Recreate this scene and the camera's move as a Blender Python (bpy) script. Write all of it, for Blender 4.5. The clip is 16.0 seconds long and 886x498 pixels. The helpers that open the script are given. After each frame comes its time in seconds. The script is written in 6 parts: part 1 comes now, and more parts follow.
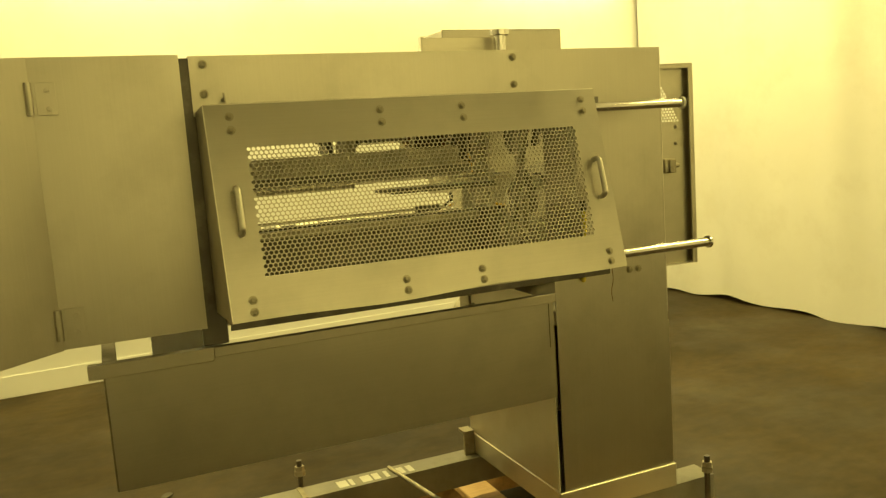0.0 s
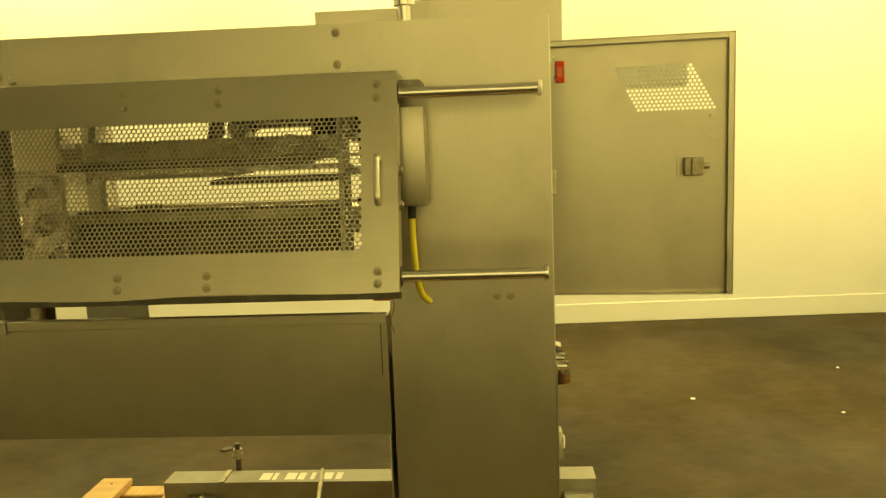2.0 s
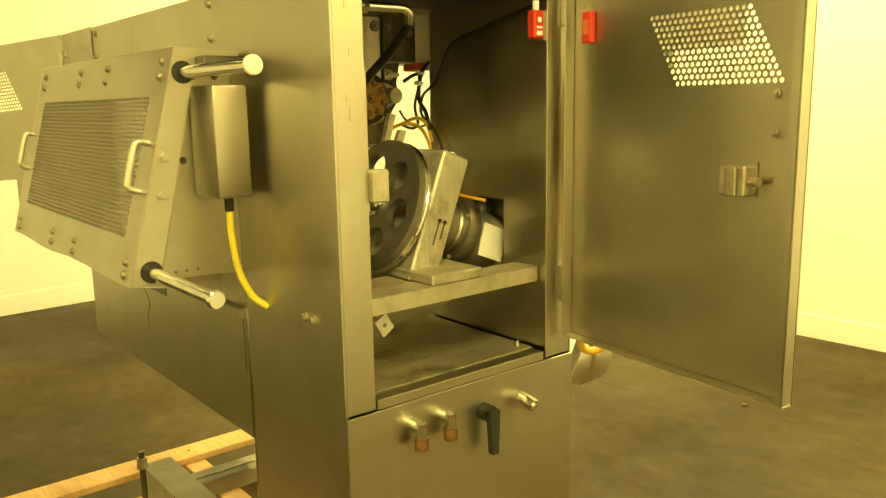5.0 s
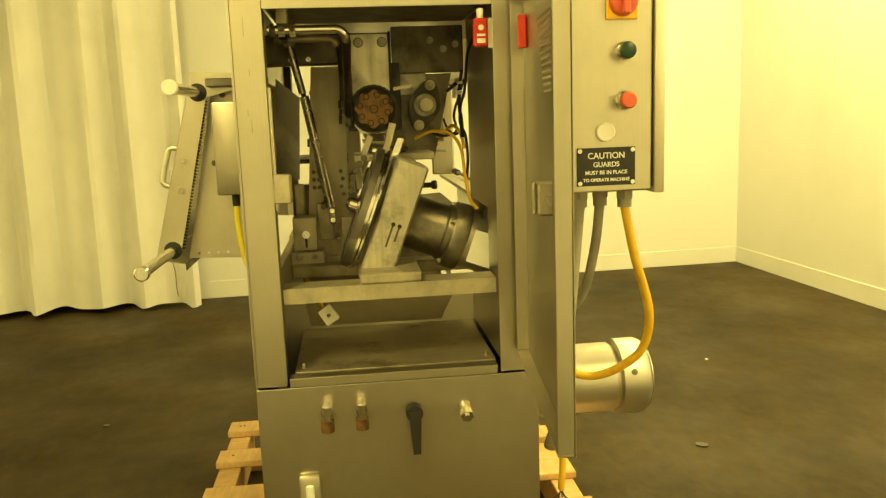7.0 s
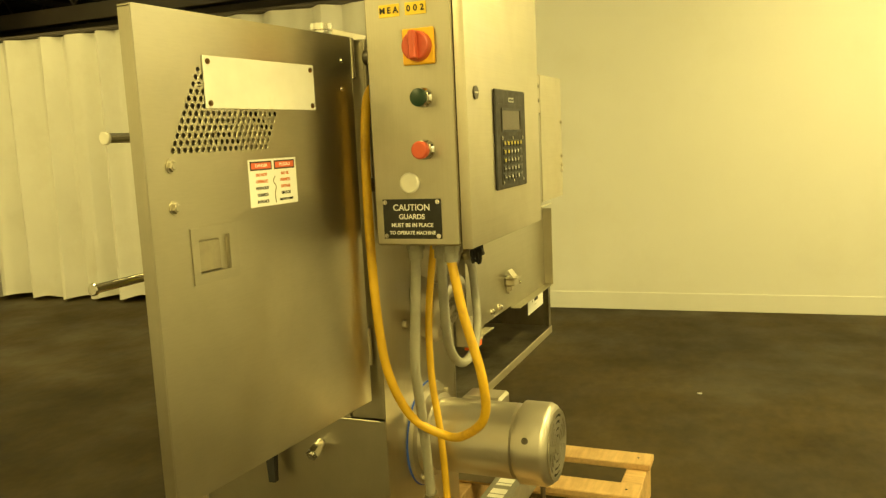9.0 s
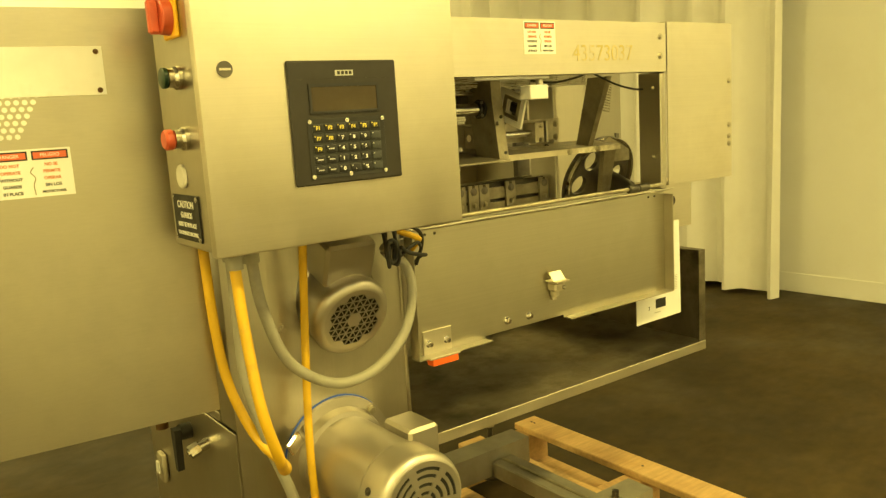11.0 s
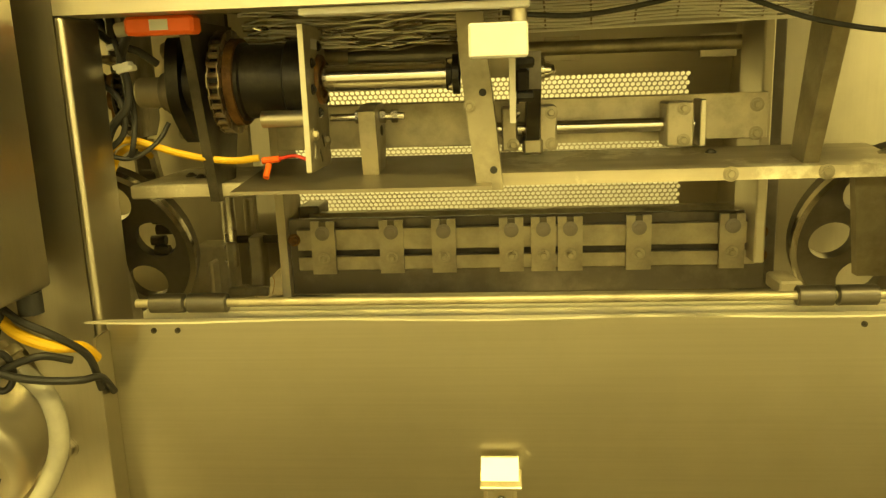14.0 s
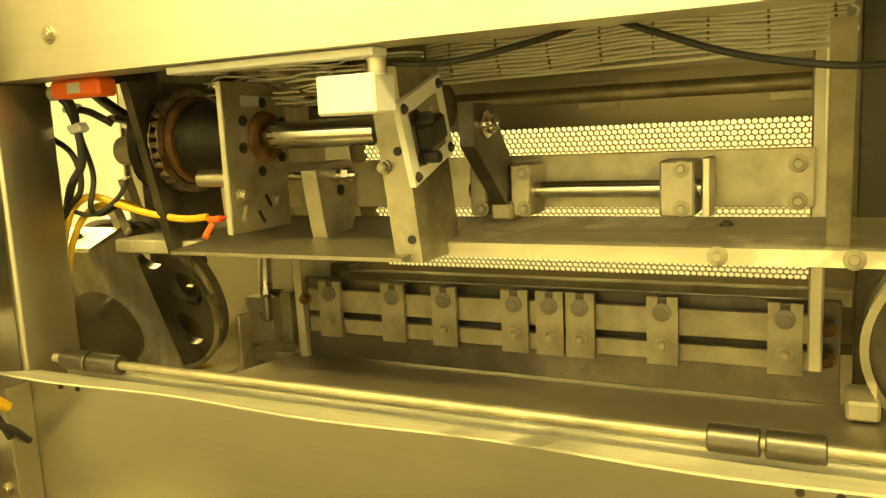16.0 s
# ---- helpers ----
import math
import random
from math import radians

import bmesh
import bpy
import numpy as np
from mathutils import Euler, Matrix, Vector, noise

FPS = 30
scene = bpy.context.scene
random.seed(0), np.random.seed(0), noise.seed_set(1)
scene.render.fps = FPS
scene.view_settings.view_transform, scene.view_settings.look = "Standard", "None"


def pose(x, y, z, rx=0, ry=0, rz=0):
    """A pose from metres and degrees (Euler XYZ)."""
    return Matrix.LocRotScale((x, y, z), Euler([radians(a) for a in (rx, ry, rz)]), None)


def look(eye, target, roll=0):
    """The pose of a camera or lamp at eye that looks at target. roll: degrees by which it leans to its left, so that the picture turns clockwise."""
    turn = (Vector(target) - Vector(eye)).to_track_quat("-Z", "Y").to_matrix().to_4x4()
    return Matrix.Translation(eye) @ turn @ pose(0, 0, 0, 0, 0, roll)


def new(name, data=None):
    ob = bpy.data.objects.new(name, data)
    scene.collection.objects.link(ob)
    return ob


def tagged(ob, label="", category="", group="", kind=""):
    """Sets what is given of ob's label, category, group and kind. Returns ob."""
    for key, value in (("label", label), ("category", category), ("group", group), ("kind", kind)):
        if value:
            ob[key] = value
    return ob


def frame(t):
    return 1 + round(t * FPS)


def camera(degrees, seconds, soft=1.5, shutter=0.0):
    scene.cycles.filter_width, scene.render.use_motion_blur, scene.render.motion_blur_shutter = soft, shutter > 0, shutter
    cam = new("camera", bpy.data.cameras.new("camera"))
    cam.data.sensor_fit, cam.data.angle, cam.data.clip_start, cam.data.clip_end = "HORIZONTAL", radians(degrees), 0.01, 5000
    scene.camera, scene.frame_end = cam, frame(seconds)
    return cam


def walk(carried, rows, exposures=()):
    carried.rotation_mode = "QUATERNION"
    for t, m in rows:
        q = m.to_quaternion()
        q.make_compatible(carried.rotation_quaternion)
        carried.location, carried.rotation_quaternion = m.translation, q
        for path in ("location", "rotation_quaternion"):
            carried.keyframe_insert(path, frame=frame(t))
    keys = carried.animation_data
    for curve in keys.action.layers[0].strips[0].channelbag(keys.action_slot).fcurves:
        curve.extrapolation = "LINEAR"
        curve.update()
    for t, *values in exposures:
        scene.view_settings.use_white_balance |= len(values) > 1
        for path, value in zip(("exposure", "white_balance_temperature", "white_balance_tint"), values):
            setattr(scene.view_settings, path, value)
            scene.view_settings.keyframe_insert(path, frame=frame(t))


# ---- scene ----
cam = camera(58.3, 16.0, 1.35)

# seconds, eye, target, roll
PATH = [
    (0, (-1.338, -1.663, 1.255), (-0.562, 0.162, 0.996), -4.0),
    (0.5, (-1.038, -1.674, 1.235), (-0.482, 0.228, 0.966), -3.7),
    (1, (-0.734, -1.662, 1.248), (-0.393, 0.29, 0.975), -2.7),
    (1.5, (-0.402, -1.69, 1.252), (-0.293, 0.288, 0.971), -2.5),
    (2, (-0.122, -1.607, 1.232), (-0.248, 0.369, 0.954), -2.2),
    (2.5, (0.139, -1.485, 1.245), (-0.229, 0.46, 0.962), -2.3),
    (3, (0.439, -1.389, 1.244), (-0.187, 0.489, 0.961), -2.2),
    (3.5, (0.635, -1.238, 1.23), (-0.239, 0.538, 0.939), -2.0),
    (3.7, (0.698, -1.146, 1.233), (-0.277, 0.575, 0.935), -1.7),
    (5.8, (1.229, -0.344, 1.263), (-0.534, 0.527, 0.899), -1.5),
    (6, (1.283, -0.26, 1.26), (-0.528, 0.509, 0.904), -1.6),
    (6.5, (1.434, -0.028, 1.266), (-0.477, 0.452, 0.926), -1.5),
    (7, (1.45, 0.202, 1.25), (-0.51, 0.415, 0.919), -2.1),
    (7.5, (1.441, 0.436, 1.272), (-0.532, 0.434, 0.947), -2.6),
    (8, (1.483, 0.732, 1.275), (-0.478, 0.482, 0.974), -2.8),
    (8.5, (1.427, 0.976, 1.258), (-0.491, 0.48, 0.984), -3.1),
    (9, (1.288, 1.201, 1.281), (-0.542, 0.443, 1.007), -2.7),
    (9.2, (1.234, 1.299, 1.275), (-0.545, 0.427, 1.001), -2.8),
    (11.3, (0.317, 1.812, 1.276), (-0.711, 0.132, 0.926), -3.1),
    (11.5, (0.221, 1.807, 1.277), (-0.712, 0.075, 0.914), -2.7),
    (12, (-0.05, 1.706, 1.26), (-0.746, -0.128, 0.873), -2.4),
    (12.5, (-0.272, 1.626, 1.274), (-0.753, -0.27, 0.857), -2.6),
    (13, (-0.512, 1.541, 1.287), (-0.762, -0.394, 0.846), -2.7),
    (13.5, (-0.657, 1.428, 1.283), (-0.68, -0.522, 0.84), -1.9),
    (14, (-0.76, 1.261, 1.283), (-0.601, -0.686, 0.856), -2.0),
    (14.5, (-0.85, 1.16, 1.282), (-0.539, -0.782, 0.916), -1.9),
    (15, (-0.974, 1.09, 1.288), (-0.469, -0.814, 0.942), -2.1),
    (15.5, (-1.067, 1.058, 1.283), (-0.359, -0.785, 0.966), -2.3),
    (16, (-1.099, 1.053, 1.283), (-0.221, -0.719, 0.983), -2.8),
]
walk(cam, [(t, look(eye, target, roll)) for t, eye, target, roll in PATH], [(0, -0.33, 6150, 7), (1.0, -0.25, 6150, 7), (2.0, -0.1, 6250, 7), (3.5, 0.4, 6350, 7), (5.8, 0.8, 6450, 6), (6.5, 0.5, 6430, 6), (7.5, 0.07, 6400, 6), (9, -0.12, 6420, 6), (11.5, 0.0, 6600, 6), (13, 0.1, 6700, 6), (13.5, 0.3, 6750, 6), (14, 0.35, 6780, 6), (14.5, 0.63, 6750, 6), (15.2, 0.7, 6650, 6), (16, 0.75, 6600, 6)])

# ---- world and lights ----
LAMP = (1.0, 0.775, 0.225)
world = bpy.data.worlds.new("world")
world.use_nodes = True
world.node_tree.nodes["Background"].inputs[0].default_value = (1.0, 0.82, 0.36, 1)
world.node_tree.nodes["Background"].inputs[1].default_value = 0.02
scene.world = world


def area_lamp(name, m, sx, sy, watts):
    d = bpy.data.lights.new(name, "AREA")
    d.shape, d.size, d.size_y, d.energy, d.color = "RECTANGLE", sx, sy, watts, LAMP
    ob = new(name, d)
    ob.matrix_basis = m
    return ob


# x, y, watts, tilt towards the wall behind; unseen, added to light the room
LAMPS = [(-2.9, 2.3, 74, 0), (-0.7, 2.3, 78, 0), (1.85, 2.3, 84, 0), (-2.9, -0.9, 13, 0), (1.9, -0.9, 80, 0), (-2.9, -3.9, 14, -33), (-0.6, -3.9, 62, -33), (1.7, -3.9, 64, -33)]
for lx, ly, watts, tilt in LAMPS:
    area_lamp("added_lamp", pose(lx, ly, 3.02, tilt), 1.25, 0.28, watts)


# ---- helpers for building ----
W = {}


def thing(name, loc, label, category, group="", kind=""):
    ob = new(name)
    ob.location = loc
    ob.empty_display_size = 0.05
    W[ob] = Vector(loc)
    return tagged(ob, label, category, group, kind)


def finish(me, mat, angle=35):
    for p in me.polygons:
        p.use_smooth = True
    me.set_sharp_from_angle(angle=radians(angle))
    for m in mat if isinstance(mat, (list, tuple)) else [mat]:
        me.materials.append(m)


def part(name, bm, mat, parent=None, label=""):
    bmesh.ops.recalc_face_normals(bm, faces=bm.faces)
    if len(bm.verts):
        lo = Vector([min(v.co[i] for v in bm.verts) for i in range(3)])
        hi = Vector([max(v.co[i] for v in bm.verts) for i in range(3)])
        c = (lo + hi) / 2
    else:
        c = Vector()
    if parent is None:
        c.z = lo.z
    bmesh.ops.translate(bm, verts=bm.verts, vec=-c)
    me = bpy.data.meshes.new(name)
    bm.to_mesh(me)
    bm.free()
    finish(me, mat)
    return place(name, me, c, parent, label)


def place(name, me, c, parent, label=""):
    ob = new(name, me)
    W[ob] = Vector(c)
    if parent is not None:
        ob.parent = parent
        ob.location = W[ob] - W[parent]
    else:
        ob.location = c
    if label:
        ob["label"] = label
    return ob


def raw(name, verts, faces, mat, parent, label=""):
    v = np.array(verts, float)
    c = (v.min(0) + v.max(0)) / 2
    me = bpy.data.meshes.new(name)
    me.from_pydata((v - c).tolist(), [], faces)
    me.update()
    finish(me, mat)
    return place(name, me, c, parent, label)


def B():
    return bmesh.new()


def put_in(bm, verts, faces, m=None):
    vs = [bm.verts.new(m @ Vector(v) if m else v) for v in verts]
    return vs, [bm.faces.new([vs[i] for i in f]) for f in faces]


def box(bm, x0, x1, y0, y1, z0, z1, bev=0.0, m=None, seg=1):
    v = [(x, y, z) for z in (z0, z1) for y in (y0, y1) for x in (x0, x1)]
    vs, fs = put_in(bm, v, [(0, 2, 3, 1), (4, 5, 7, 6), (0, 1, 5, 4), (2, 6, 7, 3), (0, 4, 6, 2), (1, 3, 7, 5)], m)
    if bev:
        ed = list({e for f in fs for e in f.edges})
        bmesh.ops.bevel(bm, geom=ed, offset=bev, segments=seg, affect="EDGES", profile=0.5)
    return bm


def frame_of(p, q):
    p, q = Vector(p), Vector(q)
    d = (q - p).normalized()
    u = d.orthogonal().normalized()
    return p, q, d, u, d.cross(u)


def cyl(bm, p, q, r, seg=20, r2=None, caps=True):
    p, q, d, u, w = frame_of(p, q)
    r2 = r if r2 is None else r2
    a = [bm.verts.new(p + r * (u * math.cos(t) + w * math.sin(t))) for t in [2 * math.pi * k / seg for k in range(seg)]]
    b = [bm.verts.new(q + r2 * (u * math.cos(t) + w * math.sin(t))) for t in [2 * math.pi * k / seg for k in range(seg)]]
    for k in range(seg):
        bm.faces.new((a[k], a[(k + 1) % seg], b[(k + 1) % seg], b[k]))
    if caps:
        bm.faces.new(a[::-1])
        bm.faces.new(b)
    return bm


def lathe(bm, p, d, prof, seg=28):
    """prof: (distance along d, radius) rows, closed at both ends."""
    p, d = Vector(p), Vector(d).normalized()
    u = d.orthogonal().normalized()
    w = d.cross(u)
    rings = [[bm.verts.new(p + d * h + r * (u * math.cos(t) + w * math.sin(t))) for t in [2 * math.pi * k / seg for k in range(seg)]] for h, r in prof]
    for a, b in zip(rings, rings[1:]):
        for k in range(seg):
            bm.faces.new((a[k], a[(k + 1) % seg], b[(k + 1) % seg], b[k]))
    bm.faces.new(rings[0][::-1])
    bm.faces.new(rings[-1])
    return bm


def annulus(bm, p, d, prof, seg=56):
    """A ring: prof is a closed loop of (distance along d, radius)."""
    p, d = Vector(p), Vector(d).normalized()
    u = d.orthogonal().normalized()
    w = d.cross(u)
    rings = [[bm.verts.new(p + d * h + r * (u * math.cos(t) + w * math.sin(t))) for t in [2 * math.pi * k / seg for k in range(seg)]] for h, r in prof]
    for a, b in zip(rings, rings[1:] + rings[:1]):
        for k in range(seg):
            bm.faces.new((a[k], a[(k + 1) % seg], b[(k + 1) % seg], b[k]))
    return bm


def smooth_line(pts, n=8):
    pts = [Vector(p) for p in pts]
    ext = [2 * pts[0] - pts[1], *pts, 2 * pts[-1] - pts[-2]]
    out = []
    for a, b, c, d in zip(ext, ext[1:], ext[2:], ext[3:]):
        for k in range(n):
            t = k / n
            out.append(0.5 * (2 * b + (c - a) * t + (2 * a - 5 * b + 4 * c - d) * t * t + (3 * b - a - 3 * c + d) * t ** 3))
    return out + [pts[-1]]


def tube(bm, pts, r, seg=10, n=8, line=None):
    pts = line or smooth_line(pts, n)
    u = (pts[1] - pts[0]).orthogonal().normalized()
    rings = []
    for i, p in enumerate(pts):
        d = (pts[min(i + 1, len(pts) - 1)] - pts[max(i - 1, 0)]).normalized()
        u = (u - d * u.dot(d)).normalized()
        w = d.cross(u)
        rings.append([bm.verts.new(p + r * (u * math.cos(t) + w * math.sin(t))) for t in [2 * math.pi * k / seg for k in range(seg)]])
    for a, b in zip(rings, rings[1:]):
        for k in range(seg):
            bm.faces.new((a[k], a[(k + 1) % seg], b[(k + 1) % seg], b[k]))
    bm.faces.new(rings[0][::-1])
    bm.faces.new(rings[-1])
    return bm


def slab(bm, pts, vec):
    """A flat polygon of points, made thick by vec."""
    vec = Vector(vec)
    a = [bm.verts.new(p) for p in pts]
    b = [bm.verts.new(Vector(p) + vec) for p in pts]
    n = len(a)
    bm.faces.new(a)
    bm.faces.new(b[::-1])
    for k in range(n):
        bm.faces.new((a[k], b[k], b[(k + 1) % n], a[(k + 1) % n]))
    return bm


def holed(bm, outer, holes, thick, m):
    """A sheet in the plane u, v with openings, thick along w; m lays it into the world."""
    edges = []
    loops = []
    for loop in (outer, *holes):
        vs = [bm.verts.new((u, v, 0)) for u, v in loop]
        loops.append(vs)
        edges += [bm.edges.new((vs[k], vs[(k + 1) % len(vs)])) for k in range(len(vs))]
    got = bmesh.ops.triangle_fill(bm, use_beauty=True, edges=edges)
    faces = [g for g in got["geom"] if isinstance(g, bmesh.types.BMFace)]
    ext = bmesh.ops.extrude_face_region(bm, geom=faces)
    moved = [g for g in ext["geom"] if isinstance(g, bmesh.types.BMVert)]
    bmesh.ops.translate(bm, verts=moved, vec=(0, 0, thick))
    all_v = [v for lp in loops for v in lp] + moved
    bmesh.ops.transform(bm, verts=all_v, matrix=m)
    return bm


def rect(u0, u1, v0, v1):
    return [(u0, v0), (u1, v0), (u1, v1), (u0, v1)]


def ring(u, v, r, n=10, ph=0.0):
    return [(u + r * math.cos(ph + 2 * math.pi * k / n), v + r * math.sin(ph + 2 * math.pi * k / n)) for k in range(n)]


def bolt(bm, p, n, r=0.007, h=0.005, washer=True):
    p, n = Vector(p), Vector(n).normalized()
    if washer:
        cyl(bm, p - n * 0.001, p + n * 0.0015, r * 1.35, 14)
    cyl(bm, p, p + n * h, r, 6)
    cyl(bm, p + n * (h - 0.0005), p + n * (h + 0.0012), r * 0.78, 10, r * 0.6)
    return bm


def bolts(name, pts, n, mat, parent, r=0.007, h=0.005, label=""):
    """Each bolt is a part of its own, on one shared mesh."""
    bm = bolt(B(), (0, 0, 0), n, r, h)
    bmesh.ops.recalc_face_normals(bm, faces=bm.faces)
    me = bpy.data.meshes.new(name)
    bm.to_mesh(me)
    bm.free()
    finish(me, mat)
    return [place(name, me, p, parent, label) for p in pts]


def writing(name, body, size, mat, parent, m, align="CENTER", bold=0.0):
    cu = bpy.data.curves.new(name, "FONT")
    cu.body, cu.size, cu.align_x, cu.align_y, cu.extrude, cu.offset = body, size, align, "CENTER", 0.0003, bold
    ob = bpy.data.objects.new(name, cu)
    me = bpy.data.meshes.new_from_object(ob)
    bpy.data.objects.remove(ob)
    me.transform(m)
    me.materials.clear()
    me.materials.append(mat)
    return place(name, me, (0, 0, 0), parent)


def facing(p, normal, up=(0, 0, 1)):
    """A pose whose z looks along normal and whose y is up, for writing."""
    n = Vector(normal).normalized()
    x = Vector(up).cross(n).normalized()
    y = n.cross(x)
    return Matrix.Translation(p) @ Matrix((x, y, n)).transposed().to_4x4()


# ---- materials ----
def shade(name, color, rough=0.5, metal=0.0, spot=None, spot_at=(0.45, 0.7), spot_size=4.0, grain=0.0, grain_scale=(60, 60, 60), bump=0.0, bump_scale=200.0,
          rough_var=0.1, value_var=0.12, random_var=0.0, emit=None, crease=None):
    mat = bpy.data.materials.new(name)
    mat.use_nodes = True
    nt = mat.node_tree
    N, L = nt.nodes, nt.links
    bsdf = N["Principled BSDF"]
    co = N.new("ShaderNodeTexCoord").outputs["Object"]

    def noise_node(scale, detail=4.0, stretch=None, rough_n=0.55):
        n = N.new("ShaderNodeTexNoise")
        n.inputs["Scale"].default_value, n.inputs["Detail"].default_value, n.inputs["Roughness"].default_value = scale, detail, rough_n
        src = co
        if stretch:
            mp = N.new("ShaderNodeMapping")
            mp.inputs["Scale"].default_value = stretch
            L.new(co, mp.inputs[0])
            src = mp.outputs[0]
        L.new(src, n.inputs["Vector"])
        return n.outputs["Fac"]

    def ramp(fac, a, b, lo, hi):
        n = N.new("ShaderNodeMapRange")
        for k, v in zip(("From Min", "From Max", "To Min", "To Max"), (a, b, lo, hi)):
            n.inputs[k].default_value = v
        L.new(fac, n.inputs["Value"])
        return n.outputs[0]

    def math_node(op, a, b):
        n = N.new("ShaderNodeMath")
        n.operation = op
        for k, v in enumerate((a, b)):
            if isinstance(v, (int, float)):
                n.inputs[k].default_value = v
            else:
                L.new(v, n.inputs[k])
        return n.outputs[0]

    val = ramp(noise_node(spot_size * 0.6, 6.0), 0.3, 0.7, 1 - value_var, 1 + value_var)
    if grain:
        val = math_node("MULTIPLY", val, ramp(noise_node(1.0, 3.0, grain_scale), 0.25, 0.75, 1 - grain, 1 + grain))
    if random_var:
        val = math_node("MULTIPLY", val, ramp(N.new("ShaderNodeObjectInfo").outputs["Random"], 0, 1, 1 - random_var, 1 + random_var))
    base = N.new("ShaderNodeRGB").outputs[0]
    base.default_value = (*color, 1)
    if spot:
        mix = N.new("ShaderNodeMix")
        mix.data_type = "RGBA"
        L.new(ramp(noise_node(spot_size, 8.0, rough_n=0.65), *spot_at, 0, 1), mix.inputs[0])
        L.new(base, mix.inputs[6])
        mix.inputs[7].default_value = (*spot, 1)
        base = mix.outputs[2]
    mul = N.new("ShaderNodeVectorMath")
    mul.operation = "MULTIPLY"
    L.new(base, mul.inputs[0])
    cmb = N.new("ShaderNodeCombineXYZ")
    for k in range(3):
        L.new(val, cmb.inputs[k])
    L.new(cmb.outputs[0], mul.inputs[1])
    L.new(mul.outputs[0], bsdf.inputs["Base Color"])
    bsdf.inputs["Metallic"].default_value = metal
    rr = ramp(noise_node(spot_size * 1.7, 5.0), 0.3, 0.7, max(0.03 if rough < 0.3 else 0.3, rough - rough_var), min(1, rough + rough_var))
    if grain:
        rr = math_node("ADD", rr, ramp(noise_node(1.3, 2.0, grain_scale), 0.3, 0.7, 0.0, 0.02))
    L.new(rr, bsdf.inputs["Roughness"])
    if bump:
        bn = N.new("ShaderNodeBump")
        bn.inputs["Strength"].default_value, bn.inputs["Distance"].default_value = bump, 0.002
        L.new(noise_node(1.0, 3.0, grain_scale) if grain and bump_scale == 0 else noise_node(bump_scale, 5.0), bn.inputs["Height"])
        L.new(bn.outputs[0], bsdf.inputs["Normal"])
    if crease:
        # a fold across the sheet: the surface falls away gently on both sides of a line
        (nx, nz, c_), slope = crease
        dot = N.new("ShaderNodeVectorMath")
        dot.operation = "DOT_PRODUCT"
        L.new(co, dot.inputs[0])
        dot.inputs[1].default_value = (nx, 0, nz)
        dist = math_node("SUBTRACT", dot.outputs["Value"], c_)
        soft = math_node("SQRT", math_node("ADD", math_node("MULTIPLY", dist, dist), 0.00002), 0)
        bn = N.new("ShaderNodeBump")
        bn.inputs["Strength"].default_value, bn.inputs["Distance"].default_value = 1.0, slope
        L.new(soft, bn.inputs["Height"])
        L.new(bn.outputs[0], bsdf.inputs["Normal"])
    if emit:
        bsdf.inputs["Emission Color"].default_value = (*emit[0], 1)
        bsdf.inputs["Emission Strength"].default_value = emit[1]
    return mat


VERT, HORI = (420, 420, 5), (5, 420, 420)
STEEL = shade("brushed_steel", (0.51, 0.48, 0.395), 0.335, 1.0, rough_var=0.035, grain=0.025, grain_scale=VERT, value_var=0.11, spot=(0.40, 0.375, 0.305), spot_at=(0.48, 0.78), spot_size=3.2)
STEEL_H = shade("brushed_steel_across", (0.50, 0.47, 0.385), 0.335, 1.0, rough_var=0.035, grain=0.025, grain_scale=HORI, value_var=0.10, spot=(0.40, 0.38, 0.315), spot_at=(0.48, 0.78), spot_size=3.0)
DOORM = shade("creased_door_steel", (0.51, 0.48, 0.39), 0.335, 1.0, rough_var=0.035, grain=0.025, grain_scale=HORI, value_var=0.09, spot=(0.42, 0.395, 0.325), spot_at=(0.48, 0.78), spot_size=3.0, crease=((0.952, 0.306, -0.008), 0.02))
SATIN = shade("satin_steel", (0.67, 0.63, 0.525), 0.44, 1.0, grain=0.03, grain_scale=HORI, value_var=0.07, spot=(0.60, 0.56, 0.45), spot_at=(0.5, 0.8), spot_size=5)
POLISH = shade("polished_steel", (0.72, 0.70, 0.66), 0.16, 1.0, value_var=0.08, rough_var=0.06, spot_size=20)
BRIGHT = shade("bright_wire", (0.88, 0.86, 0.78), 0.4, 0.3, value_var=0.08, spot_size=20)
GREASY = shade("greasy_steel", (0.36, 0.34, 0.29), 0.42, 0.9, spot=(0.10, 0.09, 0.07), spot_at=(0.45, 0.75), spot_size=14, bump=0.15, bump_scale=120, value_var=0.2)
DULL = shade("dull_aluminium", (0.46, 0.42, 0.31), 0.5, 0.85, spot=(0.24, 0.22, 0.17), spot_at=(0.42, 0.72), spot_size=14, bump=0.1, bump_scale=160, value_var=0.15)
PLATE = shade("pale_plate", (0.55, 0.505, 0.385), 0.48, 0.6, spot=(0.27, 0.245, 0.185), spot_at=(0.45, 0.75), spot_size=14, value_var=0.12)
# Oil-dark steel; high in the compartment its dark also stands for shade.
OIL_SHADE = shade("oily_and_shaded_steel", (0.15, 0.135, 0.105), 0.42, 0.75, spot=(0.05, 0.045, 0.035), spot_at=(0.45, 0.7), spot_size=12, grain=0.2, grain_scale=(40, 40, 6), value_var=0.25, bump=0.1, bump_scale=120)
GEARBOX = shade("stained_gearbox_steel", (0.30, 0.28, 0.235), 0.38, 0.9, spot=(0.09, 0.08, 0.065), spot_at=(0.45, 0.7), spot_size=9, grain=0.25, grain_scale=(30, 8, 30), value_var=0.2)
